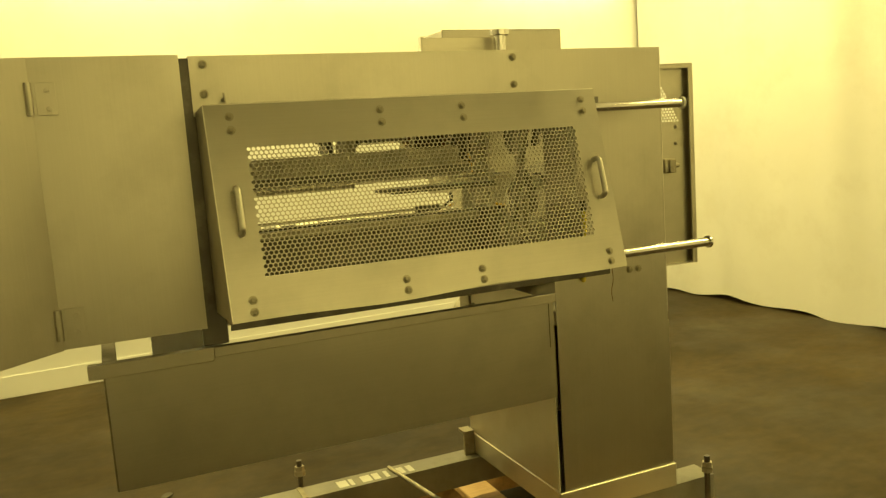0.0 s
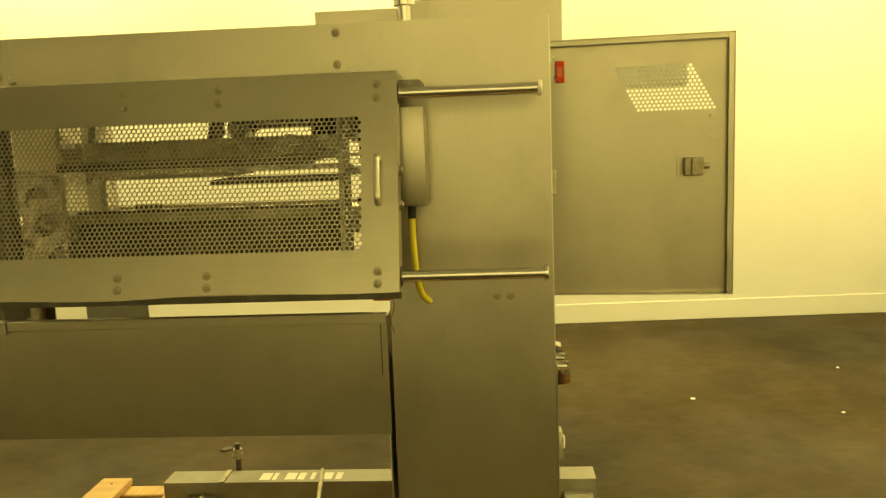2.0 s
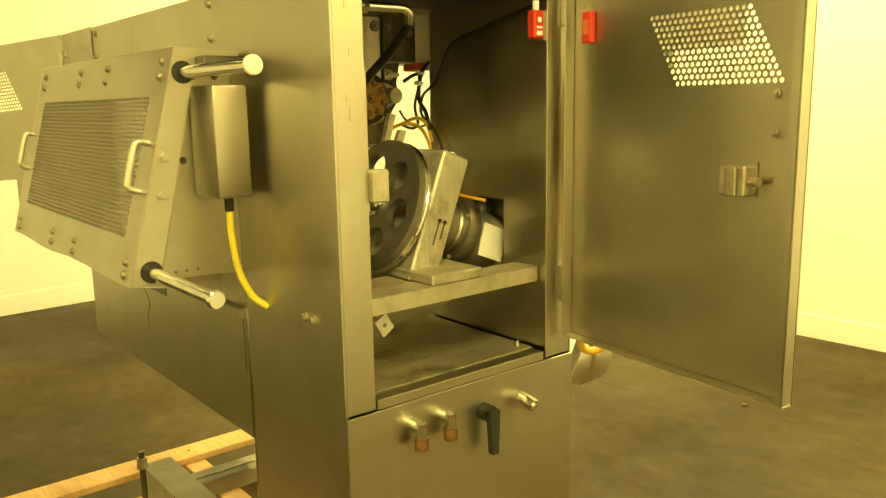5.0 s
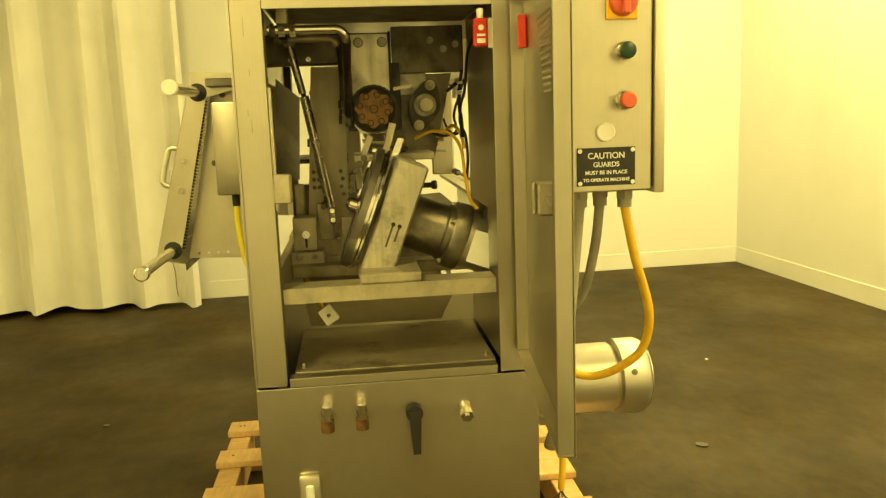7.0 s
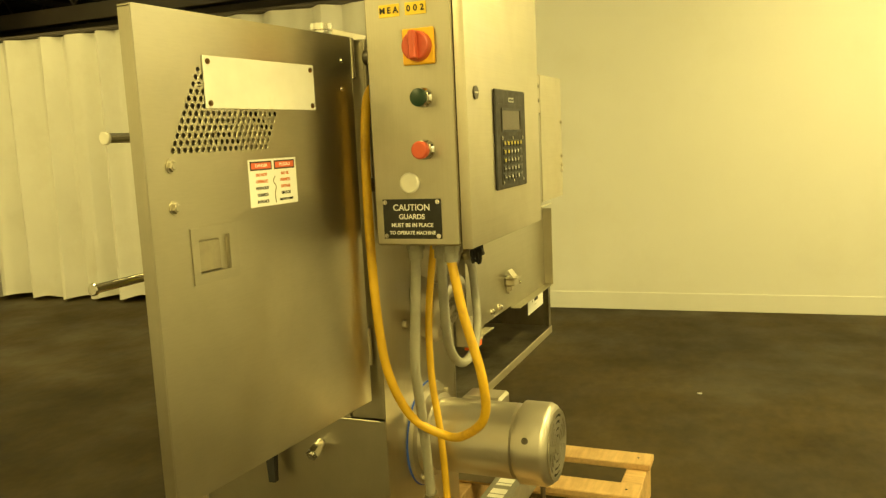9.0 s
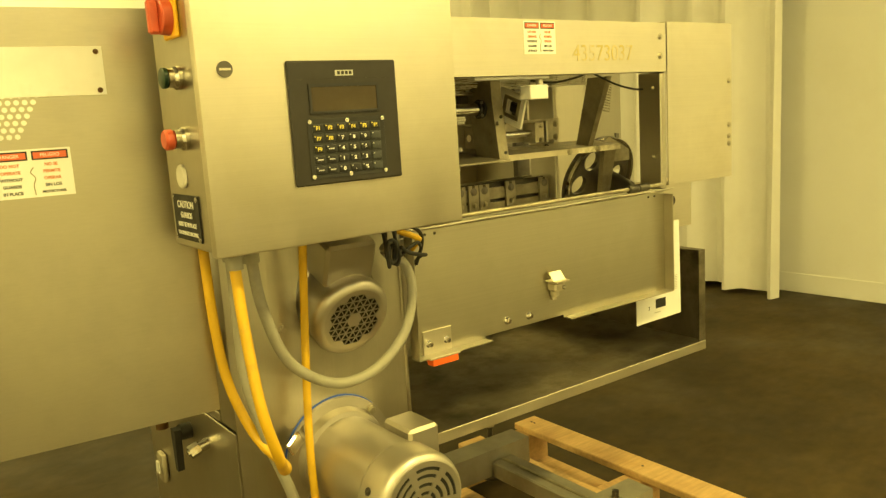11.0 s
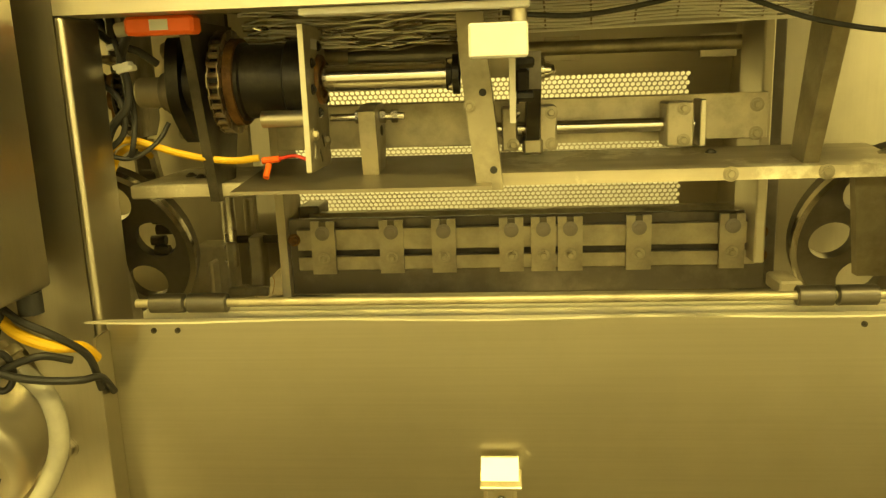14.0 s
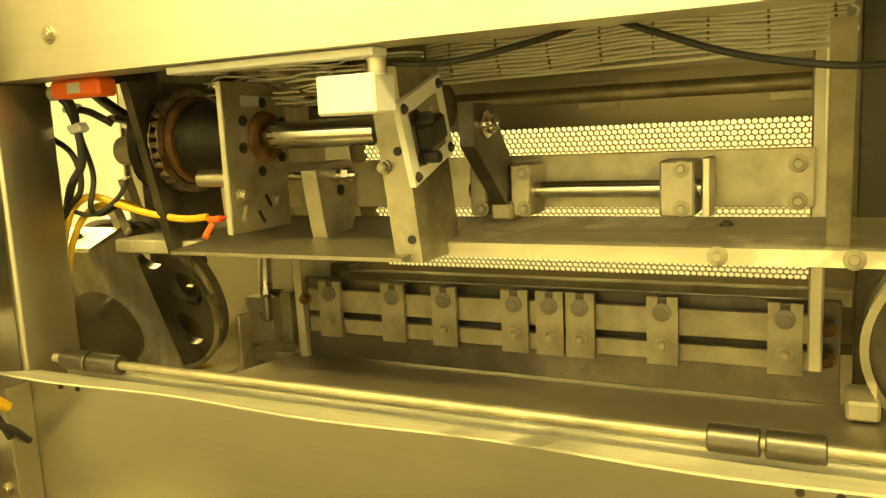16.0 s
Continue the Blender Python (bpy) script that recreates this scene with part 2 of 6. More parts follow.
CHUTE = shade("pale_chute_steel", (0.66, 0.62, 0.50), 0.5, 0.45, spot=(0.5, 0.46, 0.36), spot_at=(0.5, 0.8), spot_size=8, value_var=0.08)
PANFLOOR = shade("stained_pan_steel", (0.40, 0.36, 0.27), 0.45, 0.7, spot=(0.10, 0.085, 0.06), spot_at=(0.56, 0.72), spot_size=9, grain=0.08, grain_scale=(60, 8, 60), value_var=0.15)
TUBEM = shade("grey_painted_tube", (0.30, 0.285, 0.235), 0.45, 0.35, spot=(0.21, 0.20, 0.165), spot_at=(0.45, 0.75), spot_size=8, value_var=0.12)
STRUTM = shade("grey_strut_steel", (0.40, 0.375, 0.32), 0.26, 1.0, spot=(0.28, 0.26, 0.21), spot_at=(0.5, 0.75), spot_size=14, value_var=0.1)
SILLM = shade("pale_brushed_sill", (0.72, 0.69, 0.58), 0.42, 0.5, spot=(0.58, 0.55, 0.45), spot_at=(0.5, 0.8), spot_size=9, grain=0.15, grain_scale=(4, 90, 90), value_var=0.08)
UPRIGHT = shade("pale_worn_plate", (0.62, 0.57, 0.44), 0.55, 0.2, spot=(0.44, 0.40, 0.30), spot_at=(0.45, 0.75), spot_size=10, grain=0.12, grain_scale=(50, 50, 5), value_var=0.1)
DRIP = shade("tan_drip_steel", (0.34, 0.31, 0.24), 0.45, 0.8, spot=(0.26, 0.235, 0.18), spot_at=(0.5, 0.8), spot_size=6, value_var=0.1)
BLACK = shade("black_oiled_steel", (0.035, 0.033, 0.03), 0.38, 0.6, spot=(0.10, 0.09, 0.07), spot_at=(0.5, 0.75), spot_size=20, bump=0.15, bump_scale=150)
PULLEY = shade("grey_cast_steel", (0.26, 0.243, 0.217), 0.45, 0.85, spot=(0.18, 0.165, 0.14), spot_at=(0.45, 0.75), spot_size=16, value_var=0.15, bump=0.05, bump_scale=150)
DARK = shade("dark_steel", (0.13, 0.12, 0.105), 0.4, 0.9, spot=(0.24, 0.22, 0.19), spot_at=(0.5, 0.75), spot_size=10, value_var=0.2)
STAINED = shade("stained_tray_steel", (0.30, 0.27, 0.205), 0.36, 0.9, spot=(0.11, 0.098, 0.07), spot_at=(0.46, 0.68), spot_size=7, grain=0.1, grain_scale=(9, 40, 22), value_var=0.3, bump=0.05, bump_scale=80)
RUST = shade("rusty_steel", (0.11, 0.055, 0.02), 0.6, 0.4, spot=(0.24, 0.13, 0.045), spot_at=(0.4, 0.65), spot_size=60, bump=0.4, bump_scale=300)
RUSTY = shade("flaking_rust", (0.26, 0.14, 0.05), 0.55, 0.4, spot=(0.09, 0.05, 0.022), spot_at=(0.5, 0.7), spot_size=40, value_var=0.25, bump=0.3, bump_scale=300)
STREAKED = shade("oil_streaked_plate", (0.56, 0.53, 0.44), 0.42, 0.6, spot=(0.16, 0.14, 0.10), spot_at=(0.48, 0.72), spot_size=11, grain=0.30, grain_scale=(45, 45, 4), value_var=0.15)
# Pale steel of the handles; as thin strips it paints edge highlights.
LIPM = shade("pale_steel_and_edge_highlight", (0.74, 0.71, 0.62), 0.38, 0.9, spot=(0.62, 0.59, 0.50), spot_at=(0.45, 0.7), spot_size=6, value_var=0.08)
FLAPM = shade("brushed_flap_steel", (0.55, 0.52, 0.425), 0.335, 1.0, rough_var=0.035, grain=0.04, grain_scale=HORI, spot=(0.46, 0.44, 0.33), spot_at=(0.45, 0.75), spot_size=2.2, value_var=0.1)
BEAMTOP = shade("scraped_beam_steel", (0.58, 0.53, 0.40), 0.45, 0.45, spot=(0.86, 0.82, 0.68), spot_at=(0.53, 0.60), spot_size=9, grain=0.16, grain_scale=(6, 60, 60), value_var=0.16, bump=0.15, bump_scale=220)
PENCIL = shade("faint_yellow_marker", (0.62, 0.52, 0.22), 0.45, 0.5, spot=(0.66, 0.60, 0.44), spot_at=(0.42, 0.6), spot_size=25)
CHAIN = shade("chain_steel", (0.46, 0.41, 0.32), 0.33, 1.0, spot=(0.16, 0.12, 0.07), spot_at=(0.45, 0.7), spot_size=60)
PAINT_SILVER = shade("silver_motor_paint", (0.52, 0.49, 0.42), 0.34, 0.85, spot_size=9, value_var=0.05, bump=0.02, bump_scale=220)
RUBBER = shade("black_rubber", (0.018, 0.018, 0.018), 0.55, spot_size=30, value_var=0.3)
CONDUIT = shade("grey_conduit", (0.34, 0.33, 0.27), 0.55, spot=(0.26, 0.25, 0.22), spot_size=14, bump=0.1, bump_scale=300)
YELLOW = shade("yellow_cable", (0.70, 0.43, 0.02), 0.5, spot=(0.45, 0.24, 0.03), spot_at=(0.55, 0.8), spot_size=18)
GREENYEL = shade("yellow_green_cable", (0.72, 0.62, 0.03), 0.5, spot=(0.5, 0.42, 0.05), spot_size=18)
ORANGE = shade("orange_plastic", (0.85, 0.14, 0.02), 0.45, spot_size=30)
RED = shade("red_plastic", (0.62, 0.035, 0.015), 0.4, spot=(0.45, 0.03, 0.02), spot_size=30)
REDBTN = shade("red_button", (0.58, 0.10, 0.045), 0.3, spot_size=30)
GREENBTN = shade("dark_green_button", (0.008, 0.032, 0.016), 0.3, spot_size=30)
AMBER = shade("amber_plate", (0.90, 0.50, 0.02), 0.45, spot_size=30)
WHITE = shade("white_plastic", (0.80, 0.80, 0.78), 0.45, spot=(0.66, 0.64, 0.58), spot_at=(0.6, 0.85), spot_size=10)
CREAM = shade("cream_plate", (0.78, 0.76, 0.70), 0.5, spot=(0.62, 0.58, 0.50), spot_at=(0.6, 0.85), spot_size=9)
PAPER = shade("paper", (0.86, 0.87, 0.86), 0.6, spot_size=6, value_var=0.03)
BLUE = shade("blue_film", (0.05, 0.12, 0.55), 0.4, spot_size=20)
INK = shade("black_ink", (0.02, 0.02, 0.02), 0.5, spot_size=30)
REDINK = shade("red_ink", (0.72, 0.15, 0.07), 0.5, spot_size=30)
ORANGEINK = shade("orange_ink", (0.62, 0.17, 0.05), 0.5, spot_size=30)
WHITEINK = shade("white_ink", (0.85, 0.85, 0.82), 0.5, spot_size=30)
YELLOWINK = shade("yellow_ink", (0.85, 0.60, 0.05), 0.5, spot_size=30)
FINK = shade("yellow_legend_ink", (0.66, 0.56, 0.10), 0.5, spot_size=30)
KEYINK = shade("white_legend_ink", (0.82, 0.82, 0.78), 0.5, spot_size=30)
KEYPAD = shade("black_keypad", (0.022, 0.019, 0.015), 0.5, spot_size=25, value_var=0.2)
KEYBLUE = shade("blue_grey_keycap", (0.045, 0.05, 0.052), 0.45, spot_size=25)
KEYCAP = shade("dark_keycap", (0.016, 0.016, 0.017), 0.45, spot_size=25)
LCD = shade("display_glass", (0.045, 0.030, 0.014), 0.12, spot=(0.07, 0.055, 0.028), spot_at=(0.4, 0.8), spot_size=9)
LABEL = shade("silver_label", (0.55, 0.55, 0.52), 0.4, 0.3, spot_size=40)
WALLM = shade("white_wall_paint", (0.80, 0.80, 0.78), 0.6, spot=(0.74, 0.73, 0.69), spot_at=(0.5, 0.85), spot_size=1.2, value_var=0.03, bump=0.04, bump_scale=90)
CURTAIN = shade("white_curtain", (0.83, 0.82, 0.79), 0.6, spot=(0.74, 0.72, 0.67), spot_at=(0.5, 0.8), spot_size=2.0, value_var=0.05)
FLOORM = shade("worn_concrete_floor", (0.056, 0.0385, 0.0115), 0.6, spot=(0.019, 0.0138, 0.005), spot_at=(0.42, 0.68), spot_size=0.9, grain=0.26, grain_scale=(14, 22, 14), bump=0.12, bump_scale=60, rough_var=0.2, value_var=0.32)
FLOORM.node_tree.nodes["Principled BSDF"].inputs["Specular IOR Level"].default_value = 0.3
BOUNCECEIL = shade("bounce_ceiling_white", (0.72, 0.72, 0.70), 0.8, spot_size=1.0, value_var=0.04)
CEILM = shade("dark_roof", (0.06, 0.055, 0.05), 0.8, spot_size=1.0)
BEAMM = shade("dark_purlin_paint", (0.10, 0.085, 0.075), 0.6, spot_size=3.0)
WOOD = shade("pallet_pine", (0.62, 0.42, 0.19), 0.65, spot=(0.44, 0.27, 0.11), spot_at=(0.42, 0.72), spot_size=5, grain=0.16, grain_scale=(8, 70, 70), random_var=0.15, bump=0.15, bump_scale=90)
WOODX = shade("pallet_pine_stringer", (0.60, 0.40, 0.18), 0.65, spot=(0.42, 0.26, 0.11), spot_at=(0.42, 0.72), spot_size=5, grain=0.16, grain_scale=(70, 8, 70), random_var=0.15, bump=0.15, bump_scale=90)
GLOW = shade("fluorescent_glow", (0.8, 0.8, 0.8), 0.5, emit=((1.0, 0.90, 0.55), 6.0))

# ---- room ----
ROOM_W, ROOM_E, ROOM_N, ROOM_S = -4.40, 2.95, 3.475, -5.3


TURN = Matrix.Rotation(radians(3.0), 4, "Z")  # the room stands three degrees askew to the machine


def turned(ob):
    ob.matrix_basis = TURN @ ob.matrix_basis
    return ob


def slab_thing(name, x0, x1, y0, y1, z0, z1, mat, label, category):
    return turned(tagged(part(name, box(B(), x0, x1, y0, y1, z0, z1), mat), label, category, kind="structure"))


slab_thing("floor", -11, 7, -9, 5.5, -0.12, 0.0, FLOORM, "dark worn concrete floor with stains and sheen", "floor")
slab_thing("wall_north", ROOM_W - 0.12, 7, ROOM_N, ROOM_N + 0.12, 0, 2.75, WALLM, "plain white painted partition wall", "wall")
slab_thing("wall_west", ROOM_W - 0.12, ROOM_W, -1.15, ROOM_N, 0, 2.75, WALLM, "plain white painted partition wall", "wall")
# South wall's height is made up, raised to brighten reflections in the steel.
slab_thing("wall_room_south", -4.3, 6.8, ROOM_S - 0.12, ROOM_S, 0, 4.19, WALLM, "plain white painted partition wall", "wall")
slab_thing("wall_far_west", -11, -10.85, -9, 5.5, 0, 4.2, CEILM, "dark far wall of the hall", "wall")
slab_thing("wall_south", -11, 7, -9.0, -8.85, 0, 4.2, CEILM, "dark far wall of the hall", "wall")
slab_thing("wall_far_north", -11, ROOM_W - 0.12, 5.3, 5.5, 0, 4.2, CEILM, "dark far wall of the hall", "wall")
slab_thing("wall_east", 6.85, 7, -9, ROOM_N, 0, 4.2, CEILM, "dark far wall of the hall", "wall")
slab_thing("ceiling", -11, 7, -9, 5.5, 4.2, 4.3, CEILM, "dark roof deck of the hall", "ceiling")
# Unseen reflector: brightens what the sloping guard mirrors from above.
slab_thing("ceiling_room", -4.3, 6.8, ROOM_S + 0.01, ROOM_N, 4.12, 4.19, BOUNCECEIL, "unseen pale ceiling added to bounce light onto the steel", "ceiling")
for name, a in (("baseboard_north", (ROOM_W + 0.01, 2.94, ROOM_N - 0.007, ROOM_N - 0.0005)), ("baseboard_west", (ROOM_W + 0.0005, ROOM_W + 0.007, -1.14, ROOM_N - 0.013))):
    turned(tagged(part(name, box(B(), *a, 0.0, 0.125, 0.002), WALLM), "white baseboard along the foot of the wall", "baseboard", kind="structure"))

roof = thing("roof_frame", (-6.5, -3, 2.6), "dark steel purlins and trusses under the roof", "roof frame", kind="structure")
for k in range(5):
    xx = -5.0 - 1.15 * k
    part("purlin", box(B(), xx - 0.05, xx + 0.05, -8.8, 5.2, 2.62 + 0.05 * k, 2.78 + 0.05 * k, 0.005), BEAMM, roof)
for k in range(6):
    yy = -8.0 + 2.2 * k
    bm = B()
    box(bm, -10.8, -4.8, yy - 0.04, yy + 0.04, 2.98, 3.06)
    for j in range(9):
        x0 = -10.6 + 0.64 * j
        cyl(bm, (x0, yy, 2.9), (x0 + 0.32, yy, 3.35), 0.015, 6)
        cyl(bm, (x0 + 0.32, yy, 3.35), (x0 + 0.64, yy, 2.9), 0.015, 6)
    box(bm, -10.8, -4.8, yy - 0.04, yy + 0.04, 3.35, 3.42)
    part("truss", bm, BEAMM, roof)


def curtain(name, along, at, a0, a1, z0, z1, seed, fold=0.34, depth=0.07):
    """A hanging sheet along one axis, with deep uneven folds and a wavy hem."""
    rnd = random.Random(seed)
    n, rows = int((a1 - a0) / 0.03), 26
    ph = [rnd.uniform(0, 6.28) for _ in range(6)]
    verts, faces = [], []
    for side in (0, 1):
        for i in range(n + 1):
            s = a0 + (a1 - a0) * i / n
            for j in range(rows + 1):
                h = j / rows
                warp = s + 0.06 * math.sin(2.1 * s + ph[0]) + 0.025 * (1 - h) * math.sin(5 * s + ph[1])
                w = math.sin(2 * math.pi * warp / fold + ph[2]) + 0.55 * math.sin(2 * math.pi * warp / (fold * 0.61) + ph[3] + 0.8 * (1 - h)) + 0.4 * math.sin(1.4 * s + ph[4])
                off = at + depth * w * (0.55 + 0.45 * (1 - h)) + 0.004 * side
                z = z0 + (z1 - z0) * h + (1 - h) * (0.014 * math.sin(3.3 * s + ph[5]) + 0.012 * math.sin(2 * math.pi * s / fold))
                verts.append((off, s, z) if along == "y" else (s, off, z))
    m = (n + 1) * (rows + 1)
    for side in (0, 1):
        for i in range(n):
            for j in range(rows):
                a = side * m + i * (rows + 1) + j
                q = (a, a + 1, a + rows + 2, a + rows + 1)
                faces.append(q if side else q[::-1])
    for i in range(n):
        for j in (0, rows):
            a = i * (rows + 1) + j
            faces.append((a, a + rows + 1, a + m + rows + 1, a + m))
    c = raw(name, verts, faces, CURTAIN, None)
    return turned(tagged(c, "white hanging plastic curtain with deep vertical folds", "curtain"))


curtain("curtain", "y", -4.19, -5.2, -0.68, 0.03, 2.31, 3)
curtain("curtain", "y", 2.86, -5.2, 3.44, 0.014, 2.9, 5, 0.6, 0.014)
turned(tagged(part("curtain_rail", cyl(B(), (-4.19, -5.25, 2.33), (-4.19, -0.62, 2.33), 0.018, 10), BEAMM), "dark round rail that carries the curtain", "rail"))

strip = thing("strip_light", (-0.7, 3.38, 2.3), "row of glowing fluorescent tubes along the top of the wall", "light")
for k in range(5):
    x0 = -4.1 + 1.38 * k
    bm = box(B(), x0, x0 + 1.30, 3.33, 3.47, 2.41, 2.46, 0.004)
    part("housing", bm, WHITE, strip)
    part("tube", cyl(B(), (x0 + 0.03, 3.37, 2.375), (x0 + 1.27, 3.37, 2.375), 0.026, 12), GLOW, strip, "glowing fluorescent tube")
turned(strip)
# Housings for the added lamps; the room's own fixtures are unknown.
for lx, ly, watts, tilt in LAMPS:
    f = thing("added_ceiling_light", (lx, ly, 3.04), "long unseen fixture added above the room", "light", "fluorescent fixtures")
    part("housing", box(B(), -0.66, 0.66, -0.17, 0.17, 0.01, 0.07, 0.006, pose(lx, ly, 3.02, tilt)), WHITE, f)
    for sx in (-0.5, 0.5):
        part("hanger", cyl(B(), (lx + sx, ly, 3.07), (lx + sx, ly, 4.12), 0.004, 6), DARK, f)

# small litter on the floor
rnd = random.Random(11)
for px_, py_, r_ in ((0.77, 1.96, 0.018), (1.35, 1.75, 0.012), (-1.23, 1.44, 0.03), (-0.6, 2.3, 0.02), (-2.2, 1.9, 0.014), (1.6, 2.4, 0.012), (-1.9, -0.9, 0.02), (-2.6, 0.9, 0.016)):
    bm = B()
    vs = []
    for k in range(7):
        a = k / 7 * 6.28
        vs.append((px_ + r_ * rnd.uniform(0.4, 1) * math.cos(a), py_ + r_ * rnd.uniform(0.4, 1) * math.sin(a), 0.0015))
    slab(bm, vs, (0, 0, 0.004))
    tagged(part("scrap", bm, PAPER if r_ < 0.02 else DARK), "small flake of debris lying on the floor", "scrap", "floor scraps")

# ---- pallet ----
pal = thing("pallet", (-0.65, 0.265, 0), "raw pine pallet under the machine, gaps between boards", "pallet")
for y0 in (-0.29, 0.215, 0.755):
    part("stringer", box(B(), -1.43, 0.10, y0, y0 + 0.07, 0.021, 0.128, 0.003), WOODX, pal)
for x0 in (-1.44, -1.18, -0.90, -0.64, -0.38, -0.12, 0.02):
    part("deck_board", box(B(), x0, x0 + 0.10, -0.30, 0.835, 0.1285, 0.152, 0.003), WOOD, pal)
for x0 in (-1.43, -0.72, 0.0):
    part("bottom_board", box(B(), x0, x0 + 0.10, -0.29, 0.825, 0.0, 0.0205, 0.002), WOOD, pal)
bolts("nail", [(-1.39, yy, 0.152) for yy in (-0.26, -0.245, 0.25, 0.79)] + [(-1.13, -0.25, 0.152), (-1.13, 0.79, 0.152)], (0, 0, 1), DARK, pal, 0.003, 0.0008)
for q, (x0, y0) in enumerate(((-0.70, 0.60), (-0.45, 0.33))):
    m = pose(x0, y0, 0.1525, 0, 0, 20 - 50 * q)
    tagged(part("wood_block", box(B(), -0.06, 0.06, -0.03, 0.03, 0, 0.035, 0.003, m), WOOD), "short offcut of pine lying on the pallet", "wood block")

# ---- the machine ----
MC = thing("packaging_machine", (-0.65, 0.27, 0.152), "stainless steel packaging machine with open doors, standing on a pallet", "machine")
NY, PY, PX, PZ = (0, -1, 0), (0, 1, 0), (1, 0, 0), (0, 0, 1)

# housing sheets
TOP = 1.463
bm = slab(B(), [(-1.148, 0, TOP), (-1.148, 0, 1.345), (-0.35, 0, 1.345), (-0.35, 0, 0.948), (-0.339, 0, 0.948), (-0.339, 0, 0.362), (0, 0, 0.362), (0, 0, TOP)], (0, 0.003, 0))
front = part("front_panel", bm, STEEL, MC)
bolts("bolt", [(-1.121, 0, 1.446), (-1.124, 0, 1.388), (-0.422, 0, 1.446), (-0.422, 0, 1.384), (-0.089, 0, 0.906), (-0.117, 0, 0.906)], NY, DULL, front, 0.0068, 0.006)
part("top_panel", box(B(), -1.148, 0.0, 0.0035, 0.5315, TOP - 0.003, TOP, 0.001), STEEL_H, MC)
# Added dark sheet: paints the shade under the closed top.
part("top_lining", box(B(), -0.348, -0.045, 0.06, 0.46, TOP - 0.0075, TOP - 0.0035, 0.001), OIL_SHADE, MC, "dark sheet added under the top for its shade")
bm = B()
box(bm, -0.003, 0.0, 0.0035, 0.058, 0.76, 1.4595, 0.0008)
box(bm, -0.04, -0.0035, 0.055, 0.058, 0.76, 1.4595, 0.0008)
box(bm, -0.003, 0.0, 0.463, 0.5315, 0.76, 1.4595, 0.0008)
box(bm, -0.003, 0.0, 0.0585, 0.4625, 1.443, 1.4595, 0.0008)
part("end_frame", bm, STEEL, MC)
bm = box(B(), 0.0005, 0.004, 0.0, 0.535, 0.362, 0.757, 0.001)
box(bm, -0.03, 0.0, 0.062, 0.458, 0.757, 0.774, 0.001)
lower = part("lower_end_panel", bm, STEEL_H, MC)
bm = holed(B(), rect(-0.35, 0.0, 0.362, TOP), [[(-0.213 + 0.082 * math.cos(a), 0.957 + (0.110 if math.sin(a) > 0 else 0.088) * math.sin(a)) for a in [math.pi / 14 * k for k in range(28)]]], 0.003, Matrix(((1, 0, 0, 0), (0, 0, 1, 0.532), (0, 1, 0, 0), (0, 0, 0, 1))))
part("back_panel", bm, STEEL, MC)
bm = holed(B(), rect(-0.35, -0.004, 0.78, 1.458), [rect(-0.31, -0.12, 0.89, 1.065)], 0.002, Matrix(((1, 0, 0, 0), (0, 0, 1, 0.466), (0, 1, 0, 0), (0, 0, 0, 1))))
part("inner_wall", bm, STEEL, MC)
bm = slab(B(), [(-1.166, 0.532, TOP), (-1.166, 0.532, 1.348), (-0.3505, 0.532, 1.348), (-0.3505, 0.532, TOP)], (0, 0.003, 0))
box(bm, -1.166, -0.3505, 0.49, 0.5315, 1.348, 1.351)
beam_top = part("back_top_panel", bm, SATIN, MC)
bolts("bolt", [(-1.145, 0.535, 1.43), (-1.145, 0.535, 1.385), (-0.45, 0.535, 1.43), (-0.45, 0.535, 1.385)], PY, STEEL, beam_top, 0.006, 0.004)
bm = box(B(), -0.360, -0.3505, 0.4685, 0.5365, 0.62, 1.3475, 0.0042, None, 3)
part("back_post", bm, STEEL, MC)
bm = box(B(), -1.170, -1.150, 0.46, 0.532, 1.06, 1.3475, 0.004)
rp = part("back_post", bm, STEEL, MC)
bolts("bolt", [(-1.150, 0.505, 1.31), (-1.150, 0.505, 1.14)], PX, STEEL, rp, 0.005, 0.004)
bm = box(B(), -0.3535, -0.3505, 0.0035, 0.5315, 0.362, 0.86)
part("side_panel", bm, SATIN, MC)
bm = box(B(), -0.39, -0.032, 0.07, 0.46, 0.770, 0.776, 0.001)
box(bm, -0.038, -0.032, 0.07, 0.46, 0.750, 0.7695)
fl = part("compartment_floor", bm, PANFLOOR, MC, "stained flat plate on the floor of the compartment")
bolts("bolt", [(-0.06, 0.085, 0.776), (-0.06, 0.445, 0.776), (-0.36, 0.44, 0.776)], PZ, STEEL, fl, 0.005, 0.008)
bm = box(B(), -0.356, 0.008, -0.006, 0.541, 0.296, 0.361, 0.002)
part("base_skirt", bm, SATIN, MC)

# base frame of square tubes
for y0 in (0.0, 0.470):
    bm = holed(B(), rect(y0, y0 + 0.08, 0.215, 0.2955), [rect(y0 + 0.005, y0 + 0.075, 0.22, 0.29)], 1.21, Matrix(((0, 0, 1, -1.07), (1, 0, 0, 0), (0, 1, 0, 0), (0, 0, 0, 1))))
    rail = part("base_rail", bm, TUBEM, MC)
for x0 in (-1.0, 0.05):
    part("cross_tube", box(B(), x0, x0 + 0.08, 0.0805, 0.4695, 0.213, 0.262, 0.004), TUBEM, MC)
for k, w_ in enumerate((0.03, 0.012, 0.03, 0.02, 0.012, 0.026, 0.018)):
    part("mark", box(B(), -0.80 + 0.036 * k, -0.80 + 0.036 * k + w_, 0.485, 0.53, 0.2955, 0.2961), CREAM, rail, "pale painted mark")
bm = B()
